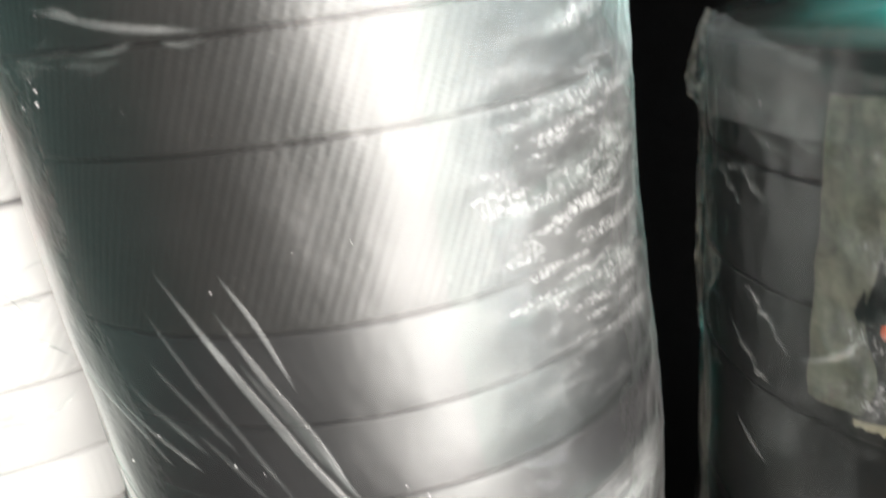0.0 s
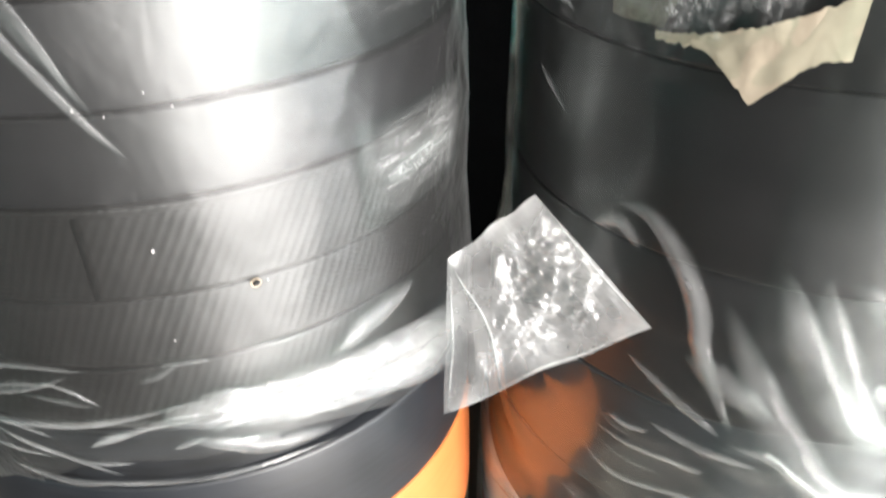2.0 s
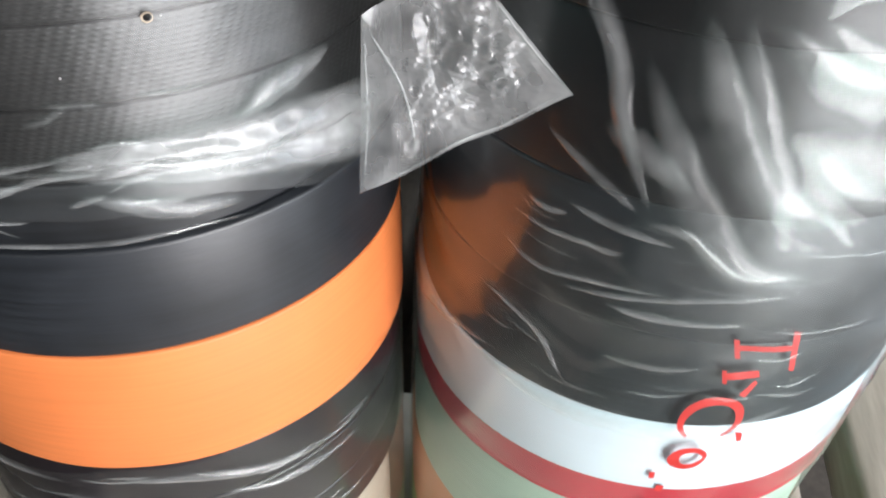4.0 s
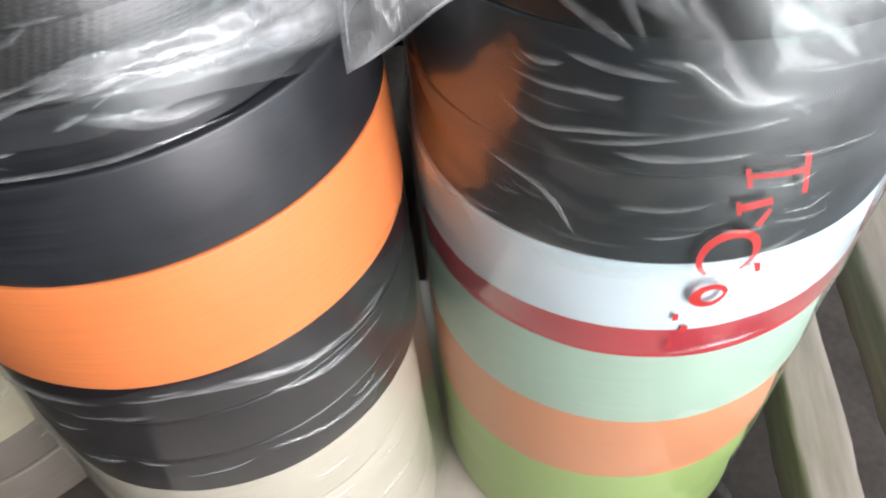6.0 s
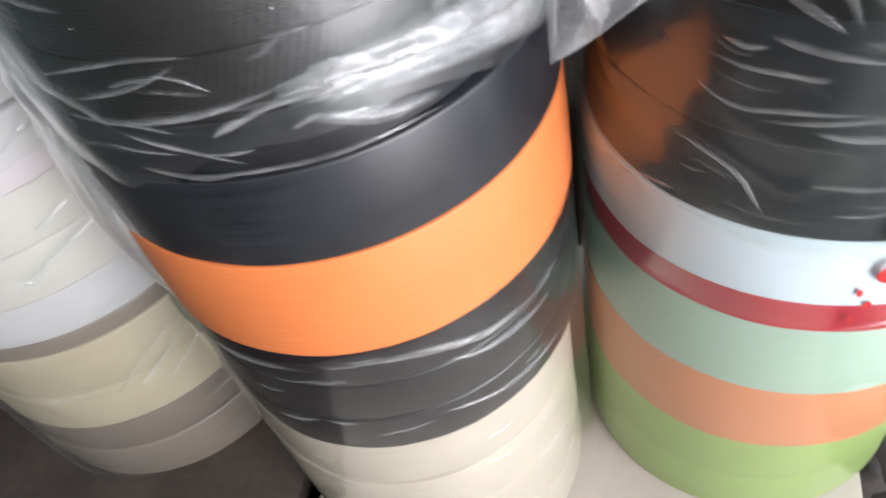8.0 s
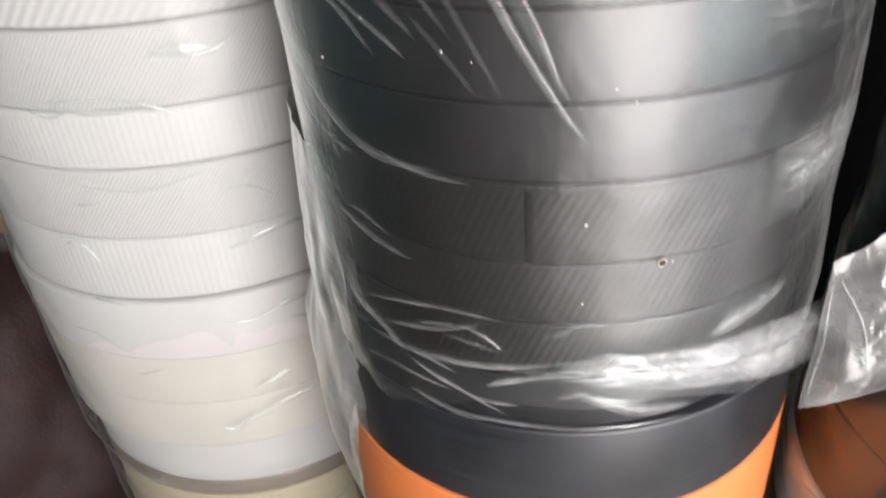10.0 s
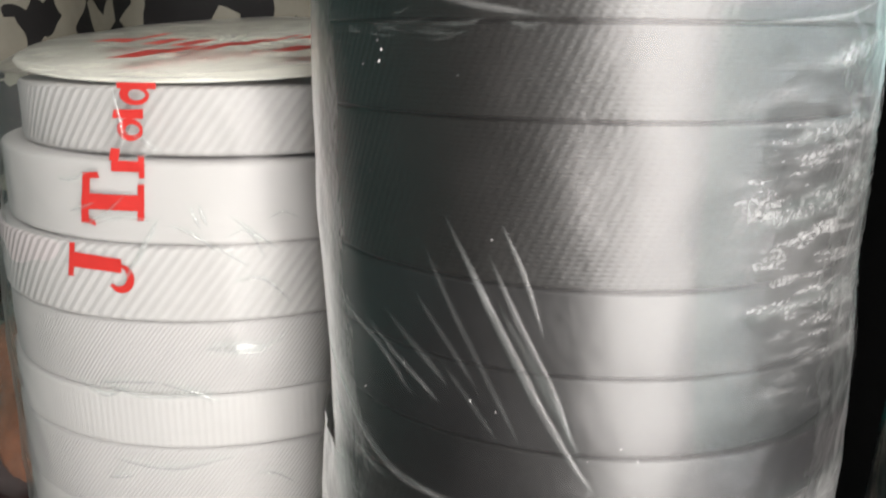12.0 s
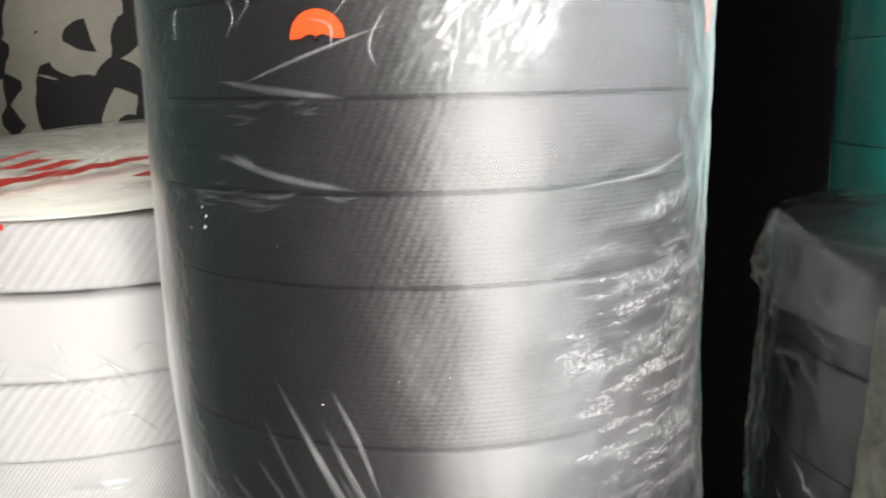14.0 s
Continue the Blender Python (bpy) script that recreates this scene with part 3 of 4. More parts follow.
for k in range(12):
    a, z = streaks.uniform(-132, -62), streaks.uniform(0.285, 0.318)
    fold([(a, z), (a + streaks.uniform(-3, 3), z + 0.006), (a + streaks.uniform(-4, 8), z + streaks.uniform(0.008, 0.016))], streaks.uniform(0.0006, 0.0014), 0.0004, on_film_a, wrap_a, FILM_FOLD, "crinkle", 0.1, 580 + k)
# frosted shrink bands
for k, (w, pts) in enumerate((
        (0.0055, [(-62.0, 0.2103), (-53.2, 0.2141), (-34.5, 0.2151), (-26.5, 0.2181)]),
        (0.0040, [(-61.4, 0.2003), (-52.2, 0.2000), (-37.6, 0.2017), (-21.5, 0.2018)]),
        (0.0046, [(-61.6, 0.1862), (-51.1, 0.1892), (-31.4, 0.1890), (-23.5, 0.1941)]),
        (0.0030, [(-60.2, 0.1636), (-49.9, 0.1656), (-28.1, 0.1651), (-22.5, 0.1709)]),
        (0.0050, [(-56.1, 0.2157), (-43.6, 0.2194), (-33.6, 0.2211), (-24.5, 0.2217)]),
        (0.0045, [(-56.5, 0.2251), (-44.5, 0.2268), (-33.5, 0.2289)]),
        (0.0060, [(-55.0, 0.2341), (-44.1, 0.2357), (-31.8, 0.2376)]),
        (0.0060, [(-53.3, 0.2418), (-43.5, 0.2442), (-32.0, 0.2478)]),
        (0.0045, [(-50.6, 0.2515), (-41.7, 0.2546), (-31.3, 0.2596)]),
        (0.0030, [(-58.1, 0.1760), (-47.8, 0.1779), (-24.7, 0.1769)]),
        (0.0055, [(-50.2, 0.1163), (-41.7, 0.1176), (-28.8, 0.1160)]),
        (0.0040, [(-58.2, 0.1509), (-43.5, 0.1527), (-24.5, 0.1514)]))):
    if k % 2 == 0:
        fold(pts, w * 1.5, 0.0006, on_film_a, wrap_a, FILM_FROST, "crinkle", 0.4, k * 5.3)


def rubbed(u, v):
    """The shrunken, rubbed flank of the film."""
    a, z = radians(-70 + 52 * u), 0.150 + 0.115 * v
    return on_film_a(a, z, 0.0007 + 0.0005 * noise.noise((u * 9, v * 40, 3)))


wpart("rubbed_film", grid(70, 60, rubbed), FILM_CRINKLE, wrap_a, "frosted rubbed flank of the film")
wpart("rubbed_film", grid(40, 30, lambda u, v: on_film_a(radians(-55 + 30 * u), 0.104 + 0.03 * v, 0.0007)), FILM_CRINKLE, wrap_a)


# the slack hem: wide soft creases and a gathered milky bunch towards the flap
for k, (w, h, pts) in enumerate((
        (0.0030, 0.0020, [(-87.7, 0.0700), (-74.5, 0.0644), (-59.2, 0.0615), (-39.4, 0.0508)]),
        (0.0024, 0.0018, [(-132.8, 0.0630), (-115.2, 0.0644), (-104.1, 0.0659), (-87.7, 0.0700)]),
        (0.0014, 0.0010, [(-133.7, 0.0757), (-112.4, 0.0834), (-100.4, 0.0827)]),
        (0.0018, 0.0012, [(-127.4, 0.0693), (-113.7, 0.0750), (-103.5, 0.0812)]),
        (0.0018, 0.0010, [(-112.3, 0.0430), (-102.1, 0.0435), (-87.8, 0.0434), (-74.9, 0.0439), (-63.1, 0.0421)]),
        (0.0060, 0.0020, [(-89.0, 0.0592), (-76.9, 0.0513), (-64.7, 0.0480)]),
        (0.0070, 0.0025, [(-64.1, 0.0720), (-54.8, 0.0779), (-44.8, 0.0819)]),
        (0.0016, 0.0010, [(-120.8, 0.0611), (-111.9, 0.0551), (-99.8, 0.0461)]),
        (0.0022, 0.0012, [(-104.0, 0.0572), (-94.3, 0.0640), (-84.6, 0.0650)]),
        (0.0030, 0.0016, [(-140.9, 0.0778), (-127.4, 0.0693), (-120.8, 0.0611)]),
        (0.0022, 0.0012, [(-121.0, 0.0470), (-110.6, 0.0429), (-102.3, 0.0430)]))):
    fold(pts, w * 1.25, h, on_film_a, wrap_a, FILM_WIDE if w > 0.005 else FILM_FOLD, jag=0.08, seed=40 + k * 2.7)


hem_rng = random.Random(55)
for k in range(20):
    a, ln = hem_rng.uniform(-142, -62), hem_rng.uniform(6, 17)
    z = hem_rng.uniform(0.046, 0.086)
    rise = hem_rng.uniform(-0.009, 0.004) if a < -105 else hem_rng.uniform(-0.003, 0.006)
    fold([(a, z), (a + ln * 0.5, z + rise * 0.5 + hem_rng.uniform(-0.002, 0.002)), (a + ln, z + rise)], hem_rng.uniform(0.0008, 0.0028), 0.0008, on_film_a, wrap_a, FILM_FOLD if k % 2 else FILM_STREAK, "wrinkle", 0.1, 820 + k)


def bunch_point(u, v):
    """Film gathered into soft lengthwise pleats, widening towards the flap."""
    a = radians(-91 + 55 * u)
    mid = 0.0690 - 0.004 * u - 0.010 * u * u
    half = 0.003 + 0.012 * u ** 0.7
    z = mid + (0.5 - v) * 2 * half + 0.0022 * u
    pleat = 0.0011 * math.sin(v * 15 + u * 3 + 2 * noise.noise((u * 3, v * 2, 0))) + 0.0006 * noise.noise((u * 20, v * 12, 3))
    r = film_a(a, z) + 0.0026 + 0.006 * u * u + pleat
    return (film_x(z) + r * math.cos(a), r * math.sin(a), LIFT + z)


wpart("hem", grid(36, 110, bunch_point), FILM_HEM, wrap_a, "gathered milky hem of the film")


def flap_point(u, v):
    """The torn, crumpled end of film that sticks out between the two stacks."""
    p2, p1, p3, p0 = Vector((0.104, -0.068, 0.1065)), Vector((0.1296, -0.0955, 0.079)), Vector((0.0756, -0.083, 0.0452)), Vector((0.079, -0.076, 0.094))
    p = (p0 * (1 - u) + p2 * u) * (1 - v) + (p3 * (1 - u) + p1 * u) * v
    # broad smooth panes with a few soft creases, crushed small towards the free corner
    crush = math.exp(-((u - 0.66) / 0.26) ** 2 - ((v - 0.55) / 0.30) ** 2)
    edge = min(1, 6 * min(u, 1 - u, v, 1 - v))
    d = 0.0034 * ridge((u * 1.1 + 5, v * 0.9 + u, 1.7)) + 0.0008 * ridge((u * 2.6, v * 2.0 + 3, 5.0))
    warp = 0.12 * noise.noise((u * 5, v * 5, 9.0))
    d += crush * (0.0026 * ridge((u * 3.3 + warp * 3, v * 3.6 + 3, 5.0)) + 0.0020 * ridge((u * 7.5 + 2, v * 6.5 + warp * 6, 2.0)) + 0.0017 * ridge((u * 14, v * 13, 4.0)) + 0.0011 * ridge((u * 27, v * 26, 8.0)))
    n = Vector((0.35, -0.9, 0.25)).normalized()
    sag = Vector((0, 0, 0.002 * noise.noise((u * 3, 2, 7)) - 0.001 * math.sin(math.pi * u) * v * v))
    return p + n * d * (0.4 + 0.6 * edge) + sag + Vector((0, 0, LIFT))


wpart("flap", grid(44, 44, flap_point), FILM_FLAP, wrap_a, "crumpled torn flap of film", smooth=False)
# stiff creases and the folded rim of the flap
def on_flap(a, z, lift=0.0):
    return Vector(flap_point(math.degrees(a), z)) + Vector((0.35, -0.9, 0.25)) * lift


for k, (w, pts) in enumerate(((0.022, [(0.02, 0.02), (0.24, 0.45), (0.30, 0.98)]), (0.02, [(0.98, 0.02), (0.97, 0.5), (0.99, 0.98)]),
                              (0.02, [(0.03, 0.97), (0.5, 0.975), (0.98, 0.97)]), (0.02, [(0.02, 0.02), (0.03, 0.5), (0.02, 0.98)]))):
    fold(pts, w, 0.0006, on_flap, wrap_a, FILM_HEM, "crease", 0.05, 200 + k, reach=57.3)


def on_low_a(a, z, lift=0.0):
    r = 0.0944 + 0.0004 * noise.noise((math.cos(a) * 5, math.sin(a) * 5, z * 40)) + lift
    return (0.0024 + r * math.cos(a), r * math.sin(a), LIFT + z)


def low_point(u, v):
    a = 2 * math.pi * u
    hi = -0.0545 + 0.004 * noise.noise((math.cos(a) * 3, math.sin(a) * 3, 8)) - 0.004 * math.sin(a * 2)
    return on_low_a(a, -0.309 + (hi + 0.309) * v)


wrap_low = thing("film_wrap", 0.0, 0.0, LIFT - 0.309, "clear plastic film round the beige and plum rolls", "plastic wrap")
wpart("sheet", grid(90, 200, low_point, wrap=True), FILM_LIGHT, wrap_low)
for k, (w, h, pts) in enumerate((
        (0.0060, 0.0015, [(-98.8, -0.0599), (-86.2, -0.0609), (-74.6, -0.0658), (-65.7, -0.0699), (-41.1, -0.0751)]),
        (0.0040, 0.0015, [(-78.2, -0.0738), (-64.1, -0.0811), (-42.0, -0.0829)]),
        (0.0034, 0.0012, [(-84.4, -0.1098), (-62.4, -0.1165), (-37.6, -0.1179)]),
        (0.0026, 0.0010, [(-111.8, -0.0699), (-108.2, -0.0703), (-99.9, -0.0696)]),
        (0.0022, 0.0009, [(-77.4, -0.1702), (-72.1, -0.1730), (-64.9, -0.1731)]),
        (0.0026, 0.0009, [(-58.4, -0.1688), (-51.4, -0.1729), (-42.9, -0.1753)]),
        (0.0024, 0.0009, [(-133.0, -0.1658), (-126.3, -0.1634), (-119.5, -0.1635)]),
        (0.0020, 0.0009, [(-112.9, -0.1025), (-104.8, -0.1061)]),
        (0.0040, 0.0012, [(-135.5, -0.0546), (-125.3, -0.0588), (-109.9, -0.0615)]),
        (0.0050, 0.0012, [(-62.2, -0.2049), (-53.6, -0.2020), (-42.5, -0.2035)]))):
    fold(pts, w, h, on_low_a, wrap_low, FILM_FOLD, jag=0.1, seed=400 + k * 2.1)
low_rng = random.Random(66)
for k in range(16):
    a, z, ln = low_rng.uniform(-135, -50), low_rng.choice((-0.058, -0.071, -0.083, -0.108, -0.113, -0.150, -0.176)) + low_rng.uniform(-0.003, 0.003), low_rng.uniform(5, 18)
    fold([(a, z), (a + ln * 0.5, z + low_rng.uniform(-0.0015, 0.0005)), (a + ln, z + low_rng.uniform(-0.001, 0.003))], low_rng.uniform(0.0008, 0.0022), 0.0008, on_low_a, wrap_low, FILM_FOLD, "wrinkle", 0.1, 880 + k)
# specks of dust and tiny blisters on the film
speck_bm = bmesh.new()
bmesh.ops.create_icosphere(speck_bm, subdivisions=1, radius=0.0004)
speck = wpart("speck", speck_bm, WHITE, wrap_a)
speck.matrix_parent_inverse = Matrix()
dust = random.Random(12)
spots = [(-86.5, 0.1154), (-105.3, 0.0731), (-117.7, 0.0924), (-102.6, 0.2074), (-91.1, 0.1498), (-87.6, 0.1481), (-82.2, 0.1523), (-79.3, 0.1486), (-72.3, 0.1498), (-107.6, 0.1609), (-124.9, 0.2511), (-125.4, 0.2564), (-124.4, 0.2541)]
spots += [(dust.uniform(-135, -40), dust.uniform(0.07, 0.29)) for _ in range(14)]
for k, (a, z) in enumerate(spots):
    o = speck if k == 0 else new("speck", speck.data)
    o.parent = wrap_a
    s = dust.uniform(0.3, 1.0)
    o.matrix_basis = Matrix.Translation(Vector(on_film_a(radians(a), z, 0.0001)) - wrap_a.location) @ Matrix.Diagonal((s, s * 0.6, s * dust.uniform(0.7, 1.6), 1))


def film_b(a, z):
    c, s = math.cos(a), math.sin(a)
    d = math.degrees(a)
    r = 0.0926 + 0.003 * max(0, min(1, (0.075 - z) / 0.03)) + 0.0018 * max(0, min(1, (-0.01 - z) / 0.02)) + 0.0006 * noise.noise((c * 5, s * 5, z * 40 + 9))
    if z < 0.10:
        w = min(1, (0.10 - z) / 0.03) * min(1, max(0, (z + 0.075) / 0.03))
        r += w * 0.0012 * max(0, ridge((c * 3 + 2 + z * 14, s * 3, z * 45 + d * 0.02)) - 0.45)
    if z > 0.15:
        r += 0.0012 * max(0, ridge((c * 14, s * 14, z * 70)) - 0.2) + 0.0006 * noise.noise((c * 70, s * 70, z * 120))
    return r


def on_film_b(a, z, lift=0.0):
    x, y = axis_b(z)
    r = film_b(a, z) + lift
    return (x + r * math.cos(a), y + r * math.sin(a), LIFT + z)


def film_point_b(u, v):
    a = 2 * math.pi * u - math.pi
    lo = -0.088 + 0.006 * noise.noise((math.cos(a) * 3, math.sin(a) * 3, 2))
    p = Vector(on_film_b(a, lo + (0.2445 - lo) * min(1, v / 0.94)))
    if v > 0.94:
        k = (v - 0.94) / 0.06
        x, y = axis_b(0.245)
        p = p.lerp(Vector((x, y, p.z)), k * 0.97) + Vector((0, 0, 0.006 * math.sin(k * 3.1) + 0.004 * k * noise.noise((p.x * 60, p.y * 60, k * 3))))
    return p


wrap_b = thing("film_wrap", *axis_b(0.0), LIFT - 0.085, "clear wrinkled plastic film round the coloured tape stack", "plastic wrap")
wpart("sheet", grid(180, 320, film_point_b, wrap=True), FILM_B, wrap_b)
for k, (w, h, pts) in enumerate((
        (0.0085, 0.0022, [(-127.8, 0.0947), (-119.8, 0.0691), (-113.0, 0.0515), (-105.5, 0.0389), (-93.5, 0.0361)]),
        (0.0080, 0.0022, [(-121.5, 0.1074), (-115.3, 0.0854), (-104.8, 0.0630), (-94.8, 0.0540)]),
        (0.0060, 0.0020, [(-113.0, 0.1071), (-103.8, 0.0980), (-93.7, 0.0932)]),
        (0.0045, 0.0015, [(-107.6, 0.1091), (-102.2, 0.1035), (-94.7, 0.1000)]),
        (0.0070, 0.0020, [(-116.6, 0.1073), (-110.5, 0.0845), (-102.7, 0.0621), (-91.6, 0.0548)]),
        (0.0030, 0.0014, [(-134.9, 0.0487), (-126.6, 0.0465), (-116.2, 0.0441)]),
        (0.0040, 0.0016, [(-122.4, 0.0501), (-115.1, 0.0487), (-106.1, 0.0376), (-95.7, 0.0373)]),
        (0.0026, 0.0012, [(-133.9, 0.0177), (-122.6, 0.0213), (-108.9, 0.0269), (-94.6, 0.0306)]),
        (0.0034, 0.0014, [(-125.2, 0.0172), (-115.0, 0.0161), (-100.6, 0.0179)]),
        (0.0030, 0.0012, [(-123.7, -0.0053), (-114.0, -0.0060), (-105.1, -0.0032)]),
        (0.0024, 0.0012, [(-146.5, 0.0272), (-138.1, 0.0216), (-127.0, 0.0240), (-113.6, 0.0263)]),
        (0.0034, 0.0014, [(-141.6, 0.0684), (-131.0, 0.0594), (-123.7, 0.0521)]),
        (0.0060, 0.0018, [(-132.2, 0.0751), (-125.1, 0.0700), (-116.4, 0.0605)]),
        (0.0060, 0.0018, [(-103.0, 0.0775), (-94.8, 0.0670), (-82.3, 0.0579)]),
        (0.0030, 0.0012, [(-172.6, -0.0379), (-156.4, -0.0283), (-145.3, -0.0248)]),
        (0.0026, 0.0012, [(-150.9, 0.0022), (-136.9, -0.0058), (-128.8, -0.0231)]),
        (0.0055, 0.0012, [(-149.1, -0.0306), (-129.2, -0.0366), (-114.8, -0.0355), (-99.3, -0.0351), (-84.1, -0.0228)]),
        (0.0030, 0.0012, [(-108.6, -0.0882), (-98.3, -0.0861), (-83.3, -0.0843)]),
        (0.0020, 0.0009, [(-167.5, 0.1818), (-161.3, 0.1745), (-156.0, 0.1670)]),
        (0.0020, 0.0009, [(-171.7, 0.1680), (-164.3, 0.1596), (-159.9, 0.1555)]),
        (0.0016, 0.0008, [(-169.2, 0.1391), (-160.0, 0.1295)]),
        (0.0024, 0.0010, [(-156.0, 0.1670), (-148.8, 0.1729), (-144.5, 0.1818)]))):
    fold(pts, w * (1.7 if w > 0.0042 else 1.1), h, on_film_b, wrap_b, FILM_WIDE if w > 0.0042 else FILM_FOLD, jag=0.06, seed=90 + k * 2.3)


def low_b(u, v):
    a = 2 * math.pi * u - math.pi
    z = -0.306 + 0.236 * v
    x, y = axis_b(z)
    r = 0.0979 + 0.0005 * noise.noise((math.cos(a) * 5, math.sin(a) * 5, z * 30 + 4)) + 0.0008 * max(0, ridge((math.cos(a) * 4 + z * 9, math.sin(a) * 4, z * 16)) - 0.5)
    return (x + r * math.cos(a), y + r * math.sin(a), LIFT + z)


wpart("low_sheet", grid(70, 200, low_b, wrap=True), FILM_LOW, wrap_b)


def stretched(u, v):
    """Tight film over the outer flank, its pale sheen put in as milkiness."""
    a, z = radians(-124 + 96 * u), -0.030 + 0.200 * v
    return on_film_b(a, z, 0.0008 + 0.0006 * ridge((u * 6 + v * 3, v * 2.5, 4.0)))


wpart("sheen_film", grid(50, 70, stretched), FILM_SHEEN, wrap_b, "milky layer for the pale sheen on the film's stretched flank")
# a loose tongue of film that curls past the flap
fold([(-148.0, 0.1130), (-140.6, 0.1114), (-133.0, 0.0957), (-129.1, 0.0754), (-121.7, 0.0530)], 0.007, 0.0016, on_film_b, wrap_b, FILM_FOLD, "tongue", 0.05, 133.0)
fold([(-151.9, 0.1033), (-146.8, 0.1078), (-142.5, 0.1019)], 0.005, 0.0016, on_film_b, wrap_b, FILM_FOLD, "tongue", 0.05, 139.0)
# fine crisp wrinkles
fine = random.Random(77)
for k in range(24):
    a, z, ln = fine.uniform(-150, -84), fine.uniform(-0.022, 0.050), fine.uniform(7, 22)
    drop = fine.uniform(-0.006, 0.001) if a < -125 else fine.uniform(-0.002, 0.004)
    fold([(a, z), (a + ln * 0.5, z + drop * 0.5 - 0.0012), (a + ln, z + drop)], fine.uniform(0.0010, 0.0030), 0.0007, on_film_b, wrap_b, FILM_FOLD if k % 3 == 0 else FILM_STREAK, "wrinkle", 0.08, 700 + k)


def bag_mouth(u, v):
    """The slack mouth of the bag: rises to a corner, then falls away."""
    a = radians(-200 + 150 * u)
    top = 0.240 + 0.009 * math.exp(-((u - 0.13) / 0.12) ** 2) - 0.020 * max(0, u - 0.2) + 0.002 * noise.noise((u * 9, 1, 4))
    z = 0.224 + (top - 0.224) * v
    x, y = axis_b(z)
    r = film_b(a, min(z, 0.245)) + 0.0022 + 0.0016 * ridge((u * 7 + v * 2, v * 2, 3.0)) - 0.004 * v * v
    return (x + r * math.cos(a), y + r * math.sin(a), LIFT + z)


wpart("bag_mouth", grid(24, 120, bag_mouth), FILM_BAG, wrap_b, "slack milky mouth of the film bag")
# crushed creases in the mouth of the bag
crush_rng = random.Random(8)
for k in range(8):
    a, z = crush_rng.uniform(-178, -120), crush_rng.uniform(0.205, 0.236)
    fold([(a, z), (a + crush_rng.uniform(2, 6), z - crush_rng.uniform(0.0, 0.006)), (a + crush_rng.uniform(7, 14), z - crush_rng.uniform(0.004, 0.014))], crush_rng.uniform(0.0014, 0.0034), 0.0006,
         lambda p, q, l=0.0: on_film_b(p, q, l + 0.0034), wrap_b, FILM_STREAK, "crease", 0.04, 620 + k)
# smeared, rubbed film over the top rolls
for k, (w, pts) in enumerate((
        (0.016, [(-152.7, 0.1671), (-143.3, 0.1641), (-130.9, 0.1737), (-112.5, 0.1836)]),
        (0.018, [(-152.9, 0.1860), (-142.2, 0.1782), (-129.1, 0.1887), (-109.2, 0.1950)]),
        (0.018, [(-153.0, 0.2051), (-140.3, 0.1993), (-125.7, 0.2041), (-107.2, 0.2108)]),
        (0.016, [(-153.2, 0.2242), (-138.3, 0.2184), (-123.7, 0.2242), (-105.1, 0.2266)]))):
    fold(pts, w * 1.3, 0.0006, on_film_b, wrap_b, FILM_MARBLE, "crinkle", 0.4, 150 + k * 4.1)


def film_c(a, z):
    c, s = math.cos(a), math.sin(a)
    return 0.1187 - 0.0046 * max(0, min(1, (-0.112 - z) / 0.02)) - 0.0032 * max(0, min(1, (z - 0.13) / 0.05)) + 0.0009 * noise.noise((c * 5, s * 5, z * 30 + 3)) + 0.0012 * max(0, ridge((c * 4 + z * 18, s * 4, z * 22)) - 0.45)


def on_film_c(a, z, lift=0.0):
    x, y = axis_c(z)
    x += 0.003 * max(0, min(1, (z - 0.13) / 0.05))
    r = film_c(a, z) + lift
    return (x + r * math.cos(a), y + r * math.sin(a), LIFT + z)


def film_point_c(u, v):
    a = 2 * math.pi * u - math.pi
    lo = -0.304 + 0.006 * noise.noise((math.cos(a) * 3, math.sin(a) * 3, 5))
    p = Vector(on_film_c(a, lo + (0.2390 - lo) * min(1, v / 0.8)))
    if v > 0.8:
        k = (v - 0.8) / 0.2
        x, y = axis_c(0.2390)
        p = p.lerp(Vector((x, y, p.z)), k * 0.97) + Vector((0, 0, 0.0015 + 0.0012 * noise.noise((p.x * 30, p.y * 30, k * 4))))
        p.z += min(1, k * 8) * math.tan(radians(7.0)) * max(0, p.y - y + 0.113)
    return p


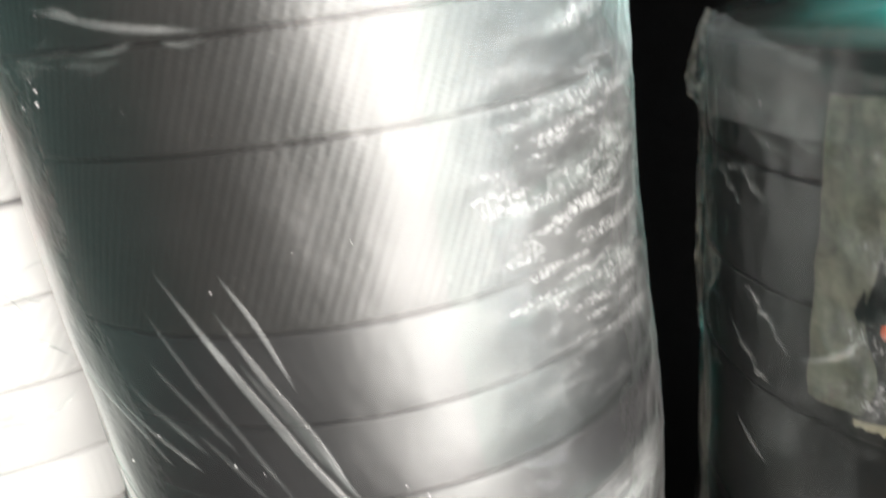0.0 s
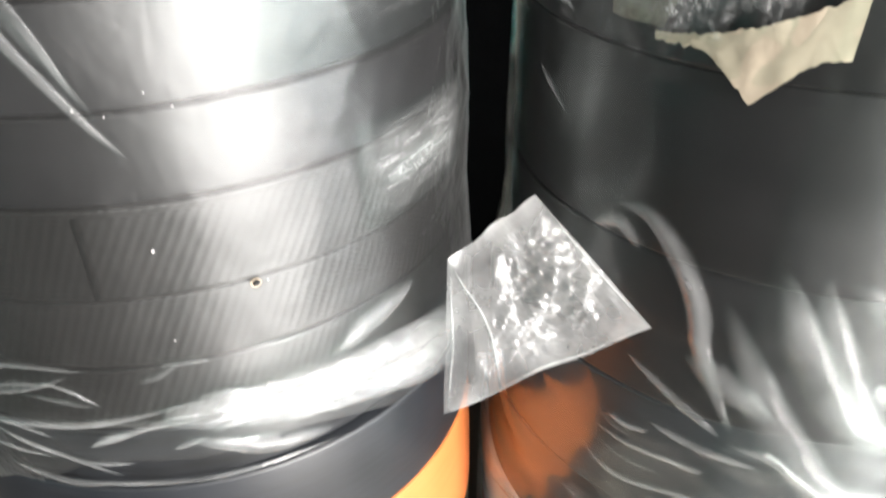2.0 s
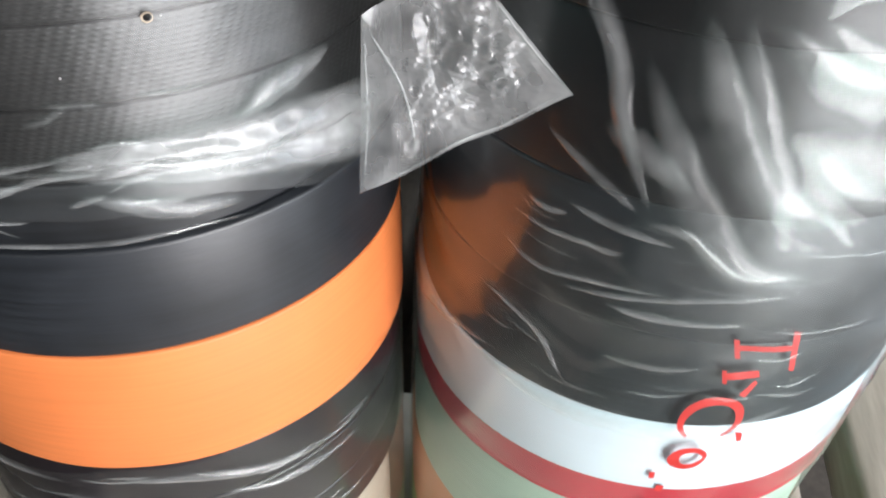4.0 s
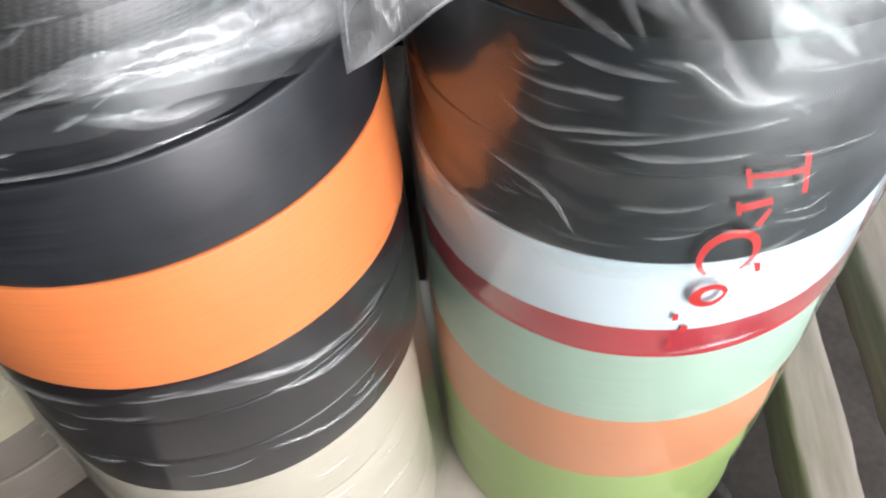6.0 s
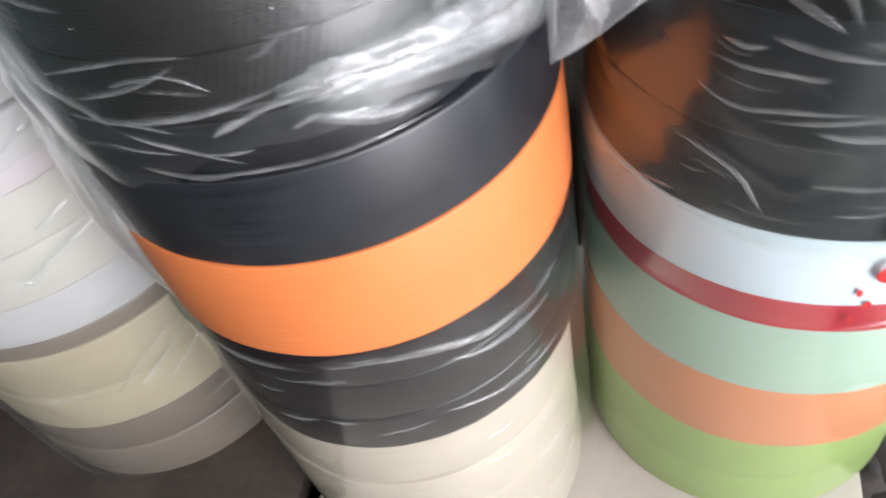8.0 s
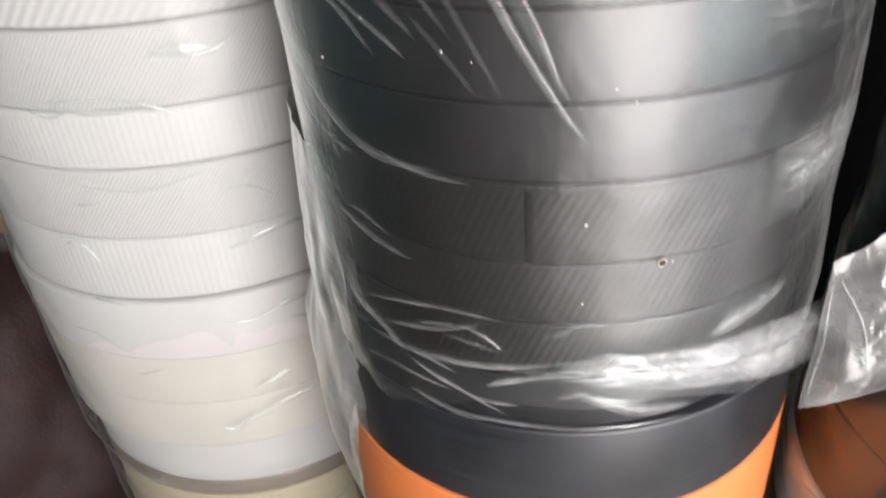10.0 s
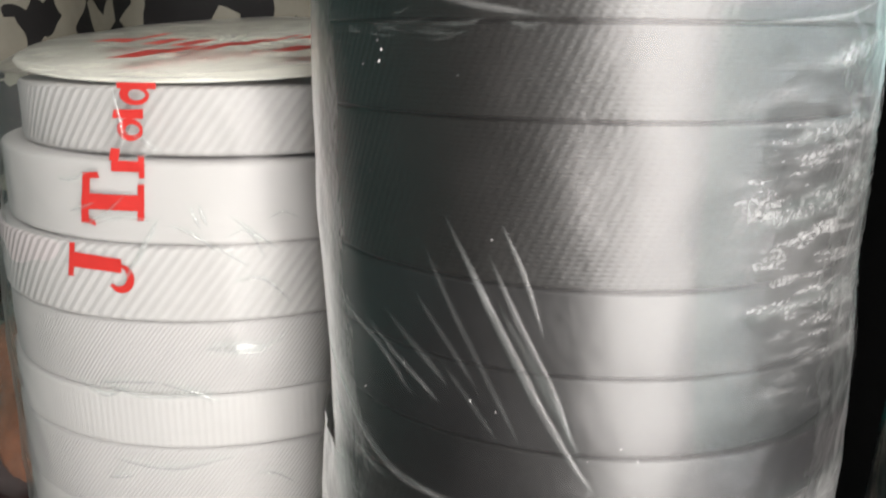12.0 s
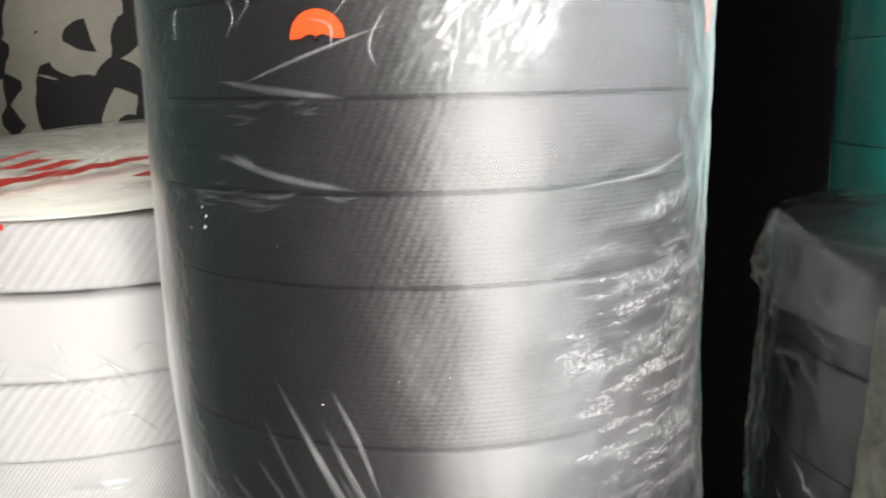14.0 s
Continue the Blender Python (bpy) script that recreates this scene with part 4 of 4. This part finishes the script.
wrap_c = thing("film_wrap", *axis_c(0.0), LIFT - 0.1, "thin clear plastic film round the white tape stack", "plastic wrap")
wpart("sheet", grid(210, 300, film_point_c, wrap=True), FILM_C, wrap_c)
for k, (w, pts) in enumerate((
        (0.0022, [(-69.3, 0.1869), (-64.7, 0.1788), (-59.5, 0.1720)]), (0.0020, [(-76.9, 0.1911), (-75.1, 0.1815)]), (0.0020, [(-75.2, 0.1915), (-73.6, 0.1824)]),
        (0.0050, [(-73.8, 0.1295), (-68.1, 0.1295), (-62.0, 0.1294)]), (0.0030, [(-91.0, 0.1555), (-87.0, 0.1716), (-83.4, 0.1859)]),
        (0.0020, [(-100.3, 0.1805), (-94.6, 0.1869), (-89.4, 0.1956)]), (0.0020, [(-102.8, 0.1868), (-96.2, 0.1915)]), (0.0016, [(-72.3, 0.1747), (-65.5, 0.1650)]),
        (0.0050, [(-69.9, -0.0516), (-63.6, -0.0472), (-58.7, -0.0438)]), (0.0050, [(-60.9, -0.0018), (-56.6, -0.0003), (-51.5, 0.0006)]),
        (0.0026, [(-83.5, -0.1956), (-70.0, -0.1719), (-54.4, -0.1562)]), (0.0050, [(-73.4, -0.1231), (-66.7, -0.1231), (-60.5, -0.1247)]),
        (0.0060, [(-76.9, -0.1962), (-64.4, -0.1802), (-47.5, -0.1559)]), (0.0050, [(-70.6, -0.2071), (-58.0, -0.1888), (-40.8, -0.1684)]),
        (0.0070, [(-62.1, -0.2430), (-49.3, -0.2391), (-33.5, -0.2313)]), (0.0040, [(-55.8, -0.2662), (-42.7, -0.2663), (-28.7, -0.2646)]),
        (0.0050, [(-80.9, -0.0801), (-66.7, -0.0677), (-52.2, -0.0597)]), (0.0040, [(-68.4, 0.0361), (-58.5, 0.0418), (-46.6, 0.0437)]),
        (0.0030, [(-96.6, 0.1129), (-85.3, 0.1079), (-71.7, 0.1090)]), (0.0030, [(-95.2, 0.0754), (-81.8, 0.0722), (-68.0, 0.0774)]),
        (0.0024, [(-91.0, 0.2387), (-89.2, 0.2203), (-90.6, 0.2107)]))):
    fold(pts, w, 0.0009, on_film_c, wrap_c, FILM_FOLD, jag=0.1, seed=300 + k * 1.7, reach=0.118)
c_rng = random.Random(91)
for k in range(26):
    a, z, ln = c_rng.uniform(-118, -58), c_rng.uniform(-0.20, 0.225), c_rng.uniform(5, 16)
    fold([(a, z), (a + ln * 0.5, z + c_rng.uniform(-0.006, 0.004)), (a + ln, z + c_rng.uniform(-0.014, 0.010))], c_rng.uniform(0.0010, 0.0034), 0.0012, on_film_c, wrap_c, FILM_FOLD, "wrinkle", 0.1, 900 + k, reach=0.118)
bm = bmesh.new()
bmesh.ops.create_circle(bm, cap_ends=True, radius=0.1065, segments=96)
bmesh.ops.solidify(bm, geom=list(bm.faces), thickness=0.0012)
disc = part("paper_disc", bm, DISC)
disc.matrix_world = pose(axis_c(0.2375)[0] + 0.006, axis_c(0.2375)[1], LIFT + 0.2525, 7.0)
tagged(disc, "round cream-white card lying on the top roll", "card disc")


def film_point_e(u, v):
    a = 2 * math.pi * u
    z = -0.305 + 0.85 * v
    r = 0.087 + 0.0025 * max(0, ridge((math.cos(a) * 3 + z * 9, math.sin(a) * 3, z * 14)) - 0.4)
    return (0.318 + r * math.cos(a), 0.235 + r * math.sin(a), LIFT + z)


tagged(part("film_wrap", grid(90, 120, film_point_e, wrap=True), FILM_LIGHT), "thin clear film round the teal tape stack", "plastic wrap")


# ---- print and slips on the films ----
def decal(name, pts, on, material, owner=None, lift=-0.0002, cells=6):
    """A thin printed patch: a four-cornered piece (angle in degrees, height), laid on a film."""
    (a0, z0), (a1, z1), (a2, z2), (a3, z3) = pts

    def point(u, v):
        a = (a0 * (1 - u) + a1 * u) * (1 - v) + (a3 * (1 - u) + a2 * u) * v
        z = (z0 * (1 - u) + z1 * u) * (1 - v) + (z3 * (1 - u) + z2 * u) * v
        return on(radians(a), z, lift)
    return part(name, grid(cells, cells, point), material, owner)


def ring_decal(name, a, z, wa, hz, t, start, sweep, on, material, owner=None, lift=-0.0002):
    """A printed curved stroke: part of an oval ring, thicker in the middle."""
    def point(u, v):
        k = radians(start + sweep * u)
        th = t * (0.45 + 0.75 * math.sin(math.pi * u))
        f = 1 - th * v
        return on(radians(a + wa * f * math.cos(k)), z + hz * f * math.sin(k), lift)
    return part(name, grid(2, 26, point), material, owner)


def print_thing(label, x, y, z):
    return thing("film_print", x, y, z, label, "printed mark")


def rooted(on, owner):
    """Places on a film given from the owner's origin."""
    o = owner.location.copy()
    return lambda a, z, lift=0.0: Vector(on(a, z, lift)) - o


# red print running up the white stack: strokes as plain shapes
pc = print_thing("red printed strokes running up the clear film", *on_film_c(radians(-96), 0.15))
oc = rooted(on_film_c, pc)
for quad in ([(-103.6, 0.1590), (-102.2, 0.1590), (-102.0, 0.1735), (-103.4, 0.1735)], [(-102.6, 0.1632), (-91.0, 0.1622), (-91.0, 0.1682), (-102.6, 0.1695)],
             [(-100.2, 0.1825), (-98.4, 0.1825), (-97.2, 0.2035), (-99.0, 0.2035)], [(-98.8, 0.1885), (-86.8, 0.1885), (-86.5, 0.1950), (-98.4, 0.1950)],
             [(-98.8, 0.1825), (-96.6, 0.1815), (-97.0, 0.1840), (-98.6, 0.1845)], [(-98.0, 0.2010), (-95.0, 0.2015), (-95.4, 0.2040), (-97.8, 0.2035)],
             [(-87.6, 0.1845), (-86.2, 0.1845), (-85.6, 0.1995), (-87.0, 0.1995)], [(-92.3, 0.2045), (-85.8, 0.2045), (-85.6, 0.2088), (-92.1, 0.2088)],
             [(-92.6, 0.2088), (-90.6, 0.2088), (-90.0, 0.2135), (-92.0, 0.2138)], [(-86.6, 0.2020), (-85.4, 0.2020), (-85.2, 0.2112), (-86.4, 0.2112)],
             [(-91.0, 0.2255), (-84.8, 0.2255), (-84.6, 0.2292), (-90.6, 0.2288)], [(-89.6, 0.2368), (-81.8, 0.2368), (-81.8, 0.2392), (-89.6, 0.2392)]):
    decal("stroke", quad, oc, INK, pc, 0.0006)
ring_decal("stroke", -91.0, 0.1598, 2.9, 0.0062, 0.5, -150, 240, oc, INK, pc, 0.0006)
ring_decal("stroke", -87.6, 0.2212, 2.6, 0.0044, 0.55, 0, 359, oc, INK, pc, 0.0006)
ring_decal("stroke", -86.2, 0.2346, 3.0, 0.0040, 0.5, 0, 359, oc, INK, pc, 0.0006)

# print going over the top of the white stack
CT = axis_c(0.2390)


def on_top_c(a, q, lift=0.0):
    """a: degrees-in-radians slot used as metres across, q: metres along, from the middle of the top."""
    x, y = CT[0] + math.degrees(a), CT[1] + q
    return (x, y, LIFT + 0.2525 + 0.0050 + math.tan(radians(7.0)) * q + lift)


pt = print_thing("red printed strokes on film over the stack's top", CT[0], CT[1], LIFT + 0.2424)
ot = rooted(on_top_c, pt)
for x, y, w, h, s in ((-0.018, -0.088, 0.016, 0.011, 0.004), (-0.006, -0.074, 0.012, 0.010, 0.005), (0.007, -0.062, 0.012, 0.011, 0.004), (0.018, -0.048, 0.011, 0.010, 0.004),
                      (0.030, -0.034, 0.006, 0.012, 0.003), (0.040, -0.022, 0.012, 0.010, 0.004), (0.052, -0.004, 0.010, 0.012, 0.003),
                      (-0.055, -0.040, 0.020, 0.005, 0.002), (-0.040, -0.042, 0.006, 0.016, 0.001), (-0.026, -0.046, 0.012, 0.009, 0.000), (-0.010, -0.050, 0.012, 0.010, 0.0),
                      (0.044, -0.062, 0.014, 0.008, 0.0), (0.062, -0.058, 0.016, 0.008, 0.0), (0.080, -0.052, 0.010, 0.010, 0.0), (0.058, 0.020, 0.016, 0.006, 0.002)):
    decal("stroke", [(x, y), (x + w * 0.8, y + s), (x + w * 0.8 + 0.006, y + 2.2 * h + s), (x + 0.006, y + 2.2 * h)], ot, INK, pt, 0.0002, 2)

# red print on the coloured stack
pb = print_thing("red printed strokes on the wrinkled film", *on_film_b(radians(-98), -0.03))
ob_ = rooted(on_film_b, pb)
for quad in ([(-92.0, 0.0146), (-90.6, 0.0135), (-87.8, -0.0053), (-89.1, -0.0045)], [(-90.3, 0.0078), (-89.8, 0.0054), (-100.2, 0.0060), (-100.7, 0.0086)],
             [(-102.0, 0.0115), (-101.0, 0.0112), (-99.2, 0.0020), (-100.2, 0.0022)], [(-94.8, -0.0036), (-94.0, -0.0070), (-100.3, -0.0078), (-101.0, -0.0045)],
             [(-101.6, -0.0030), (-100.8, -0.0030), (-99.6, -0.0100), (-100.4, -0.0100)], [(-94.5, -0.0085), (-93.8, -0.0100), (-95.2, -0.0165), (-96.6, -0.0150)],
             [(-93.8, -0.0350), (-92.2, -0.0360), (-91.6, -0.0410), (-92.6, -0.0410)], [(-107.0, -0.0610), (-105.8, -0.0610), (-105.6, -0.0650), (-106.8, -0.0650)],
             [(-104.6, -0.0690), (-103.0, -0.0690), (-103.0, -0.0730), (-104.6, -0.0730)], [(-106.4, -0.0800), (-105.2, -0.0800), (-105.0, -0.0840), (-106.2, -0.0840)]):
    decal("stroke", quad, ob_, INK, pb, 0.0004)
ring_decal("stroke", -99.8, -0.0278, 6.2, 0.0118, 0.26, -55, 290, ob_, INK, pb, 0.0004)
ring_decal("stroke", -101.0, -0.0503, 3.9, 0.0072, 0.5, 0, 359, ob_, INK, pb, 0.0004)
pb2 = print_thing("orange-red printed strokes on the upper film", *on_film_b(radians(-138), 0.19))
ob2 = rooted(on_film_b, pb2)
decal("stroke", [(-141.5, 0.1866), (-140.1, 0.1867), (-140.3, 0.2162), (-141.6, 0.2162)], ob2, INK_ORANGE, pb2)
for z in (0.1895, 0.2015, 0.2125):
    decal("stroke", [(-138.0, z), (-126.0, z - 0.001), (-126.0, z + 0.0035), (-138.0, z + 0.0045)], ob2, INK_ORANGE, pb2)
ring_decal("stroke", -135.2, 0.1922, 3.0, 0.0055, 0.4, 0, 180, ob2, INK_ORANGE, pb2)
ring_decal("dot", -142.7, 0.1821, 0.9, 0.0017, 0.99, 0, 360, ob2, INK_ORANGE, pb2)

# torn cream paper under the upper film
paper = thing("paper_slip", *on_film_b(radians(-134), 0.155), "torn cream paper slip with frayed edge under film", "paper slip")
op = rooted(on_film_b, paper)


def paper_point(u, v):
    a = -146 + 24 * u
    top = 0.1575 + 0.014 * u ** 1.8 + 0.0008 * noise.noise((u * 25, 0, 1))
    tip = max(0, 1 - abs(a + 132) / 7.0)
    lo = 0.1555 + 0.006 * max(0, u - 0.6) - 0.0098 * tip ** 1.2 + 0.0008 * noise.noise((u * 30, 5, 1))
    lo = min(lo, top - 0.0004)
    z = lo + (top - lo) * v
    x, y = axis_b(z)
    r = 0.0928 + 0.0003 * noise.noise((u * 12, v * 3, 2))
    return Vector((x + r * math.cos(radians(a)), y + r * math.sin(radians(a)), LIFT + z)) - paper.location


part("paper", grid(8, 60, paper_point), PAPER, paper)

# blurred pale print under the upper film
pale = thing("pale_band", *on_film_b(radians(-150), 0.2), "pale olive printed band in the upper film", "printed band")
opale = rooted(on_film_b, pale)


def pale_point(u, v):
    a = -154 + 9 * u + 3 * noise.noise((v * 4, 1, 0)) * u
    return opale(radians(a), 0.158 + 0.075 * v, -0.0010)


part("band", grid(40, 10, pale_point), plain_mat("olive_grey_print", (0.17, 0.16, 0.13), 0.6, 60, 0.6, 0.0003), pale)

# orange sticker dots and folded film at the top of the black stack
dot = print_thing("round orange sticker on the clear film", *on_film_a(radians(-101), 0.293))
od = rooted(on_film_a, dot)
ring_decal("dot", -100.4, 0.2985, 4.2, 0.0062, 0.99, -5, 190, od, INK_ORANGE, dot, 0.0003)
dot2 = print_thing("orange sticker edge on the clear film", *on_film_a(radians(-30), 0.297))
decal("dot", [(-26, 0.300), (-20, 0.300), (-20, 0.312), (-26, 0.312)], rooted(on_film_a, dot2), INK_ORANGE, dot2)


def fold_point(u, v):
    """A loose fold of film laid over the wrap near the top."""
    i, j = round(u * 26), round(v * 18)
    jit = random.Random(i * 71 + j * 913)
    z = 0.2845 + (0.330 - 0.2845) * v + jit.uniform(-1, 1) * 0.0004
    a = radians(-92 + 15 * v + (29 - 15 * v) * u + jit.uniform(-1, 1) * 0.3)
    r = film_a(a, z) + 0.0022 + jit.uniform(-1, 1) * 0.0007 + 0.0008 * ridge((u * 2, v * 5, 6.0))
    return (film_x(z) + r * math.cos(a), r * math.sin(a), LIFT + z)


wpart("flap", grid(18, 26, fold_point), FILM_FOLD, wrap_a, "loose crinkled fold of film", smooth=False)
fold([(-114.3, 0.2876), (-102.3, 0.2942), (-88.3, 0.3018)], 0.0012, 0.0006, on_film_a, wrap_a, FILM_FOLD, "crease", 0.02, 81.0)
fold([(-81.9, 0.2867), (-80.3, 0.2974), (-79.1, 0.3136)], 0.0025, 0.0006, on_film_a, wrap_a, FILM_FOLD, "crease", 0.02, 82.0)


def side_flap(u, v):
    """Slack film that hangs between the white stack and the orange roll."""
    a = radians(-178 + 42 * u)
    z = 0.045 - 0.13 * v * (0.35 + 0.65 * math.sin(math.pi * min(1, u * 1.1 + 0.1)))
    r = 0.0915 + 0.017 * (1 - u) * math.sin(math.pi * (0.15 + 0.85 * v)) + 0.0012 * noise.noise((u * 3, v * 3, 8)) + 0.0008 * ridge((u * 4, v * 3, 2))
    return (film_x(z) + r * math.cos(a), r * math.sin(a), LIFT + z)


def slack(u, v):
    """Loose film standing off the flank that faces the white stack."""
    a = radians(-186 + 46 * u)
    z = 0.120 - 0.175 * v
    off = 0.011 * (1 - u) ** 1.3 * (0.45 + 0.55 * math.sin(math.pi * min(1, v * 1.15)))
    r = 0.0930 + off + 0.0010 * noise.noise((u * 3, v * 9, 8)) + 0.0008 * ridge((u * 5 + v * 3, v * 4, 2))
    return (film_x(z) + r * math.cos(a), r * math.sin(a), LIFT + z)


wpart("flap", grid(70, 30, slack), FILM, wrap_a, "loose film facing the white stack")
wpart("flap", grid(40, 40, side_flap), FILM_SOFT, wrap_a, "slack milky film beside the orange roll")

# pin hole with a frayed rim in the black webbing
hole = thing("film_hole", *on_film_a(radians(-73.6), 0.1018), "small torn round hole in the clear film", "hole")
oh = rooted(on_film_a, hole)
ring_decal("rim", -73.6, 0.1018, 0.85, 0.0013, 0.3, 0, 359, oh, CARD, hole, 0.0008)
# the hole isn't cut: the shade inside it is a near-black disc
ring_decal("shade_disc", -73.6, 0.1018, 0.55, 0.0009, 0.99, 0, 359, oh, NEAR_BLACK, hole, 0.0006)


# ---- behind and beside the stacks ----
def cloth(u, v):
    x = -1.15 + 1.25 * u
    return (x, 0.50 + 0.03 * math.sin(x * 17) + 0.02 * noise.noise((x * 5, v * 4, 1)) + 0.12 * v, DECK - 0.1 + 1.05 * v)


bm = grid(50, 90, cloth)
bmesh.ops.solidify(bm, geom=list(bm.faces), thickness=0.002)
tagged(part("printed_cloth", bm, PRINT), "black and cream printed cloth hanging behind the stacks", "cloth")


# added near-black sheet that closes the gap behind the stacks with dark
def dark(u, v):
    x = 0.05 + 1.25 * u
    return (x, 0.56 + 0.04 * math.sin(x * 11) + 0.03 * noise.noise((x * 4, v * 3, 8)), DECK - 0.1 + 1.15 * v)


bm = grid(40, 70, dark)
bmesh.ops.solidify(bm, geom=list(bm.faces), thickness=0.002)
tagged(part("near_black_fill", bm, NEAR_BLACK), "near-black sheet hanging in folds behind the stacks", "cloth")


def bag(name, x, y, z, sx, sy, sz, material, label, seed):
    """A slack bag of goods with dents and folds."""
    def point(u, v):
        a, b = 2 * math.pi * u, math.pi * (0.005 + 0.99 * v)
        d = Vector((math.cos(a) * math.sin(b), math.sin(a) * math.sin(b), -math.cos(b)))
        k = 1 + 0.16 * noise.noise(d * 2.2 + Vector((seed, 0, 0))) + 0.07 * ridge(d * 4 + Vector((0, seed, 0)))
        return (d.x * sx * k, d.y * sy * k, max(-sz * 0.85, d.z * sz * k))
    ob = part(name, grid(48, 64, point, wrap=True), material)
    ob.location = (x, y, z)
    return tagged(ob, label, "bag")


bag("fabric_bag", -0.47, 0.22, DECK - 0.15 + 0.17, 0.15, 0.16, 0.2, MAROON, "slack dark maroon fabric bundle beside the white stack", 2.0)
bag("fabric_bag", -0.41, 0.34, LIFT - 0.05, 0.09, 0.11, 0.11, BROWN, "brown fabric bundle in crinkled clear plastic", 6.0)
bag("plastic_bag", -0.415, 0.335, LIFT - 0.05, 0.1, 0.12, 0.12, FILM_BAG, "crinkled clear plastic bag round brown cloth", 6.0)
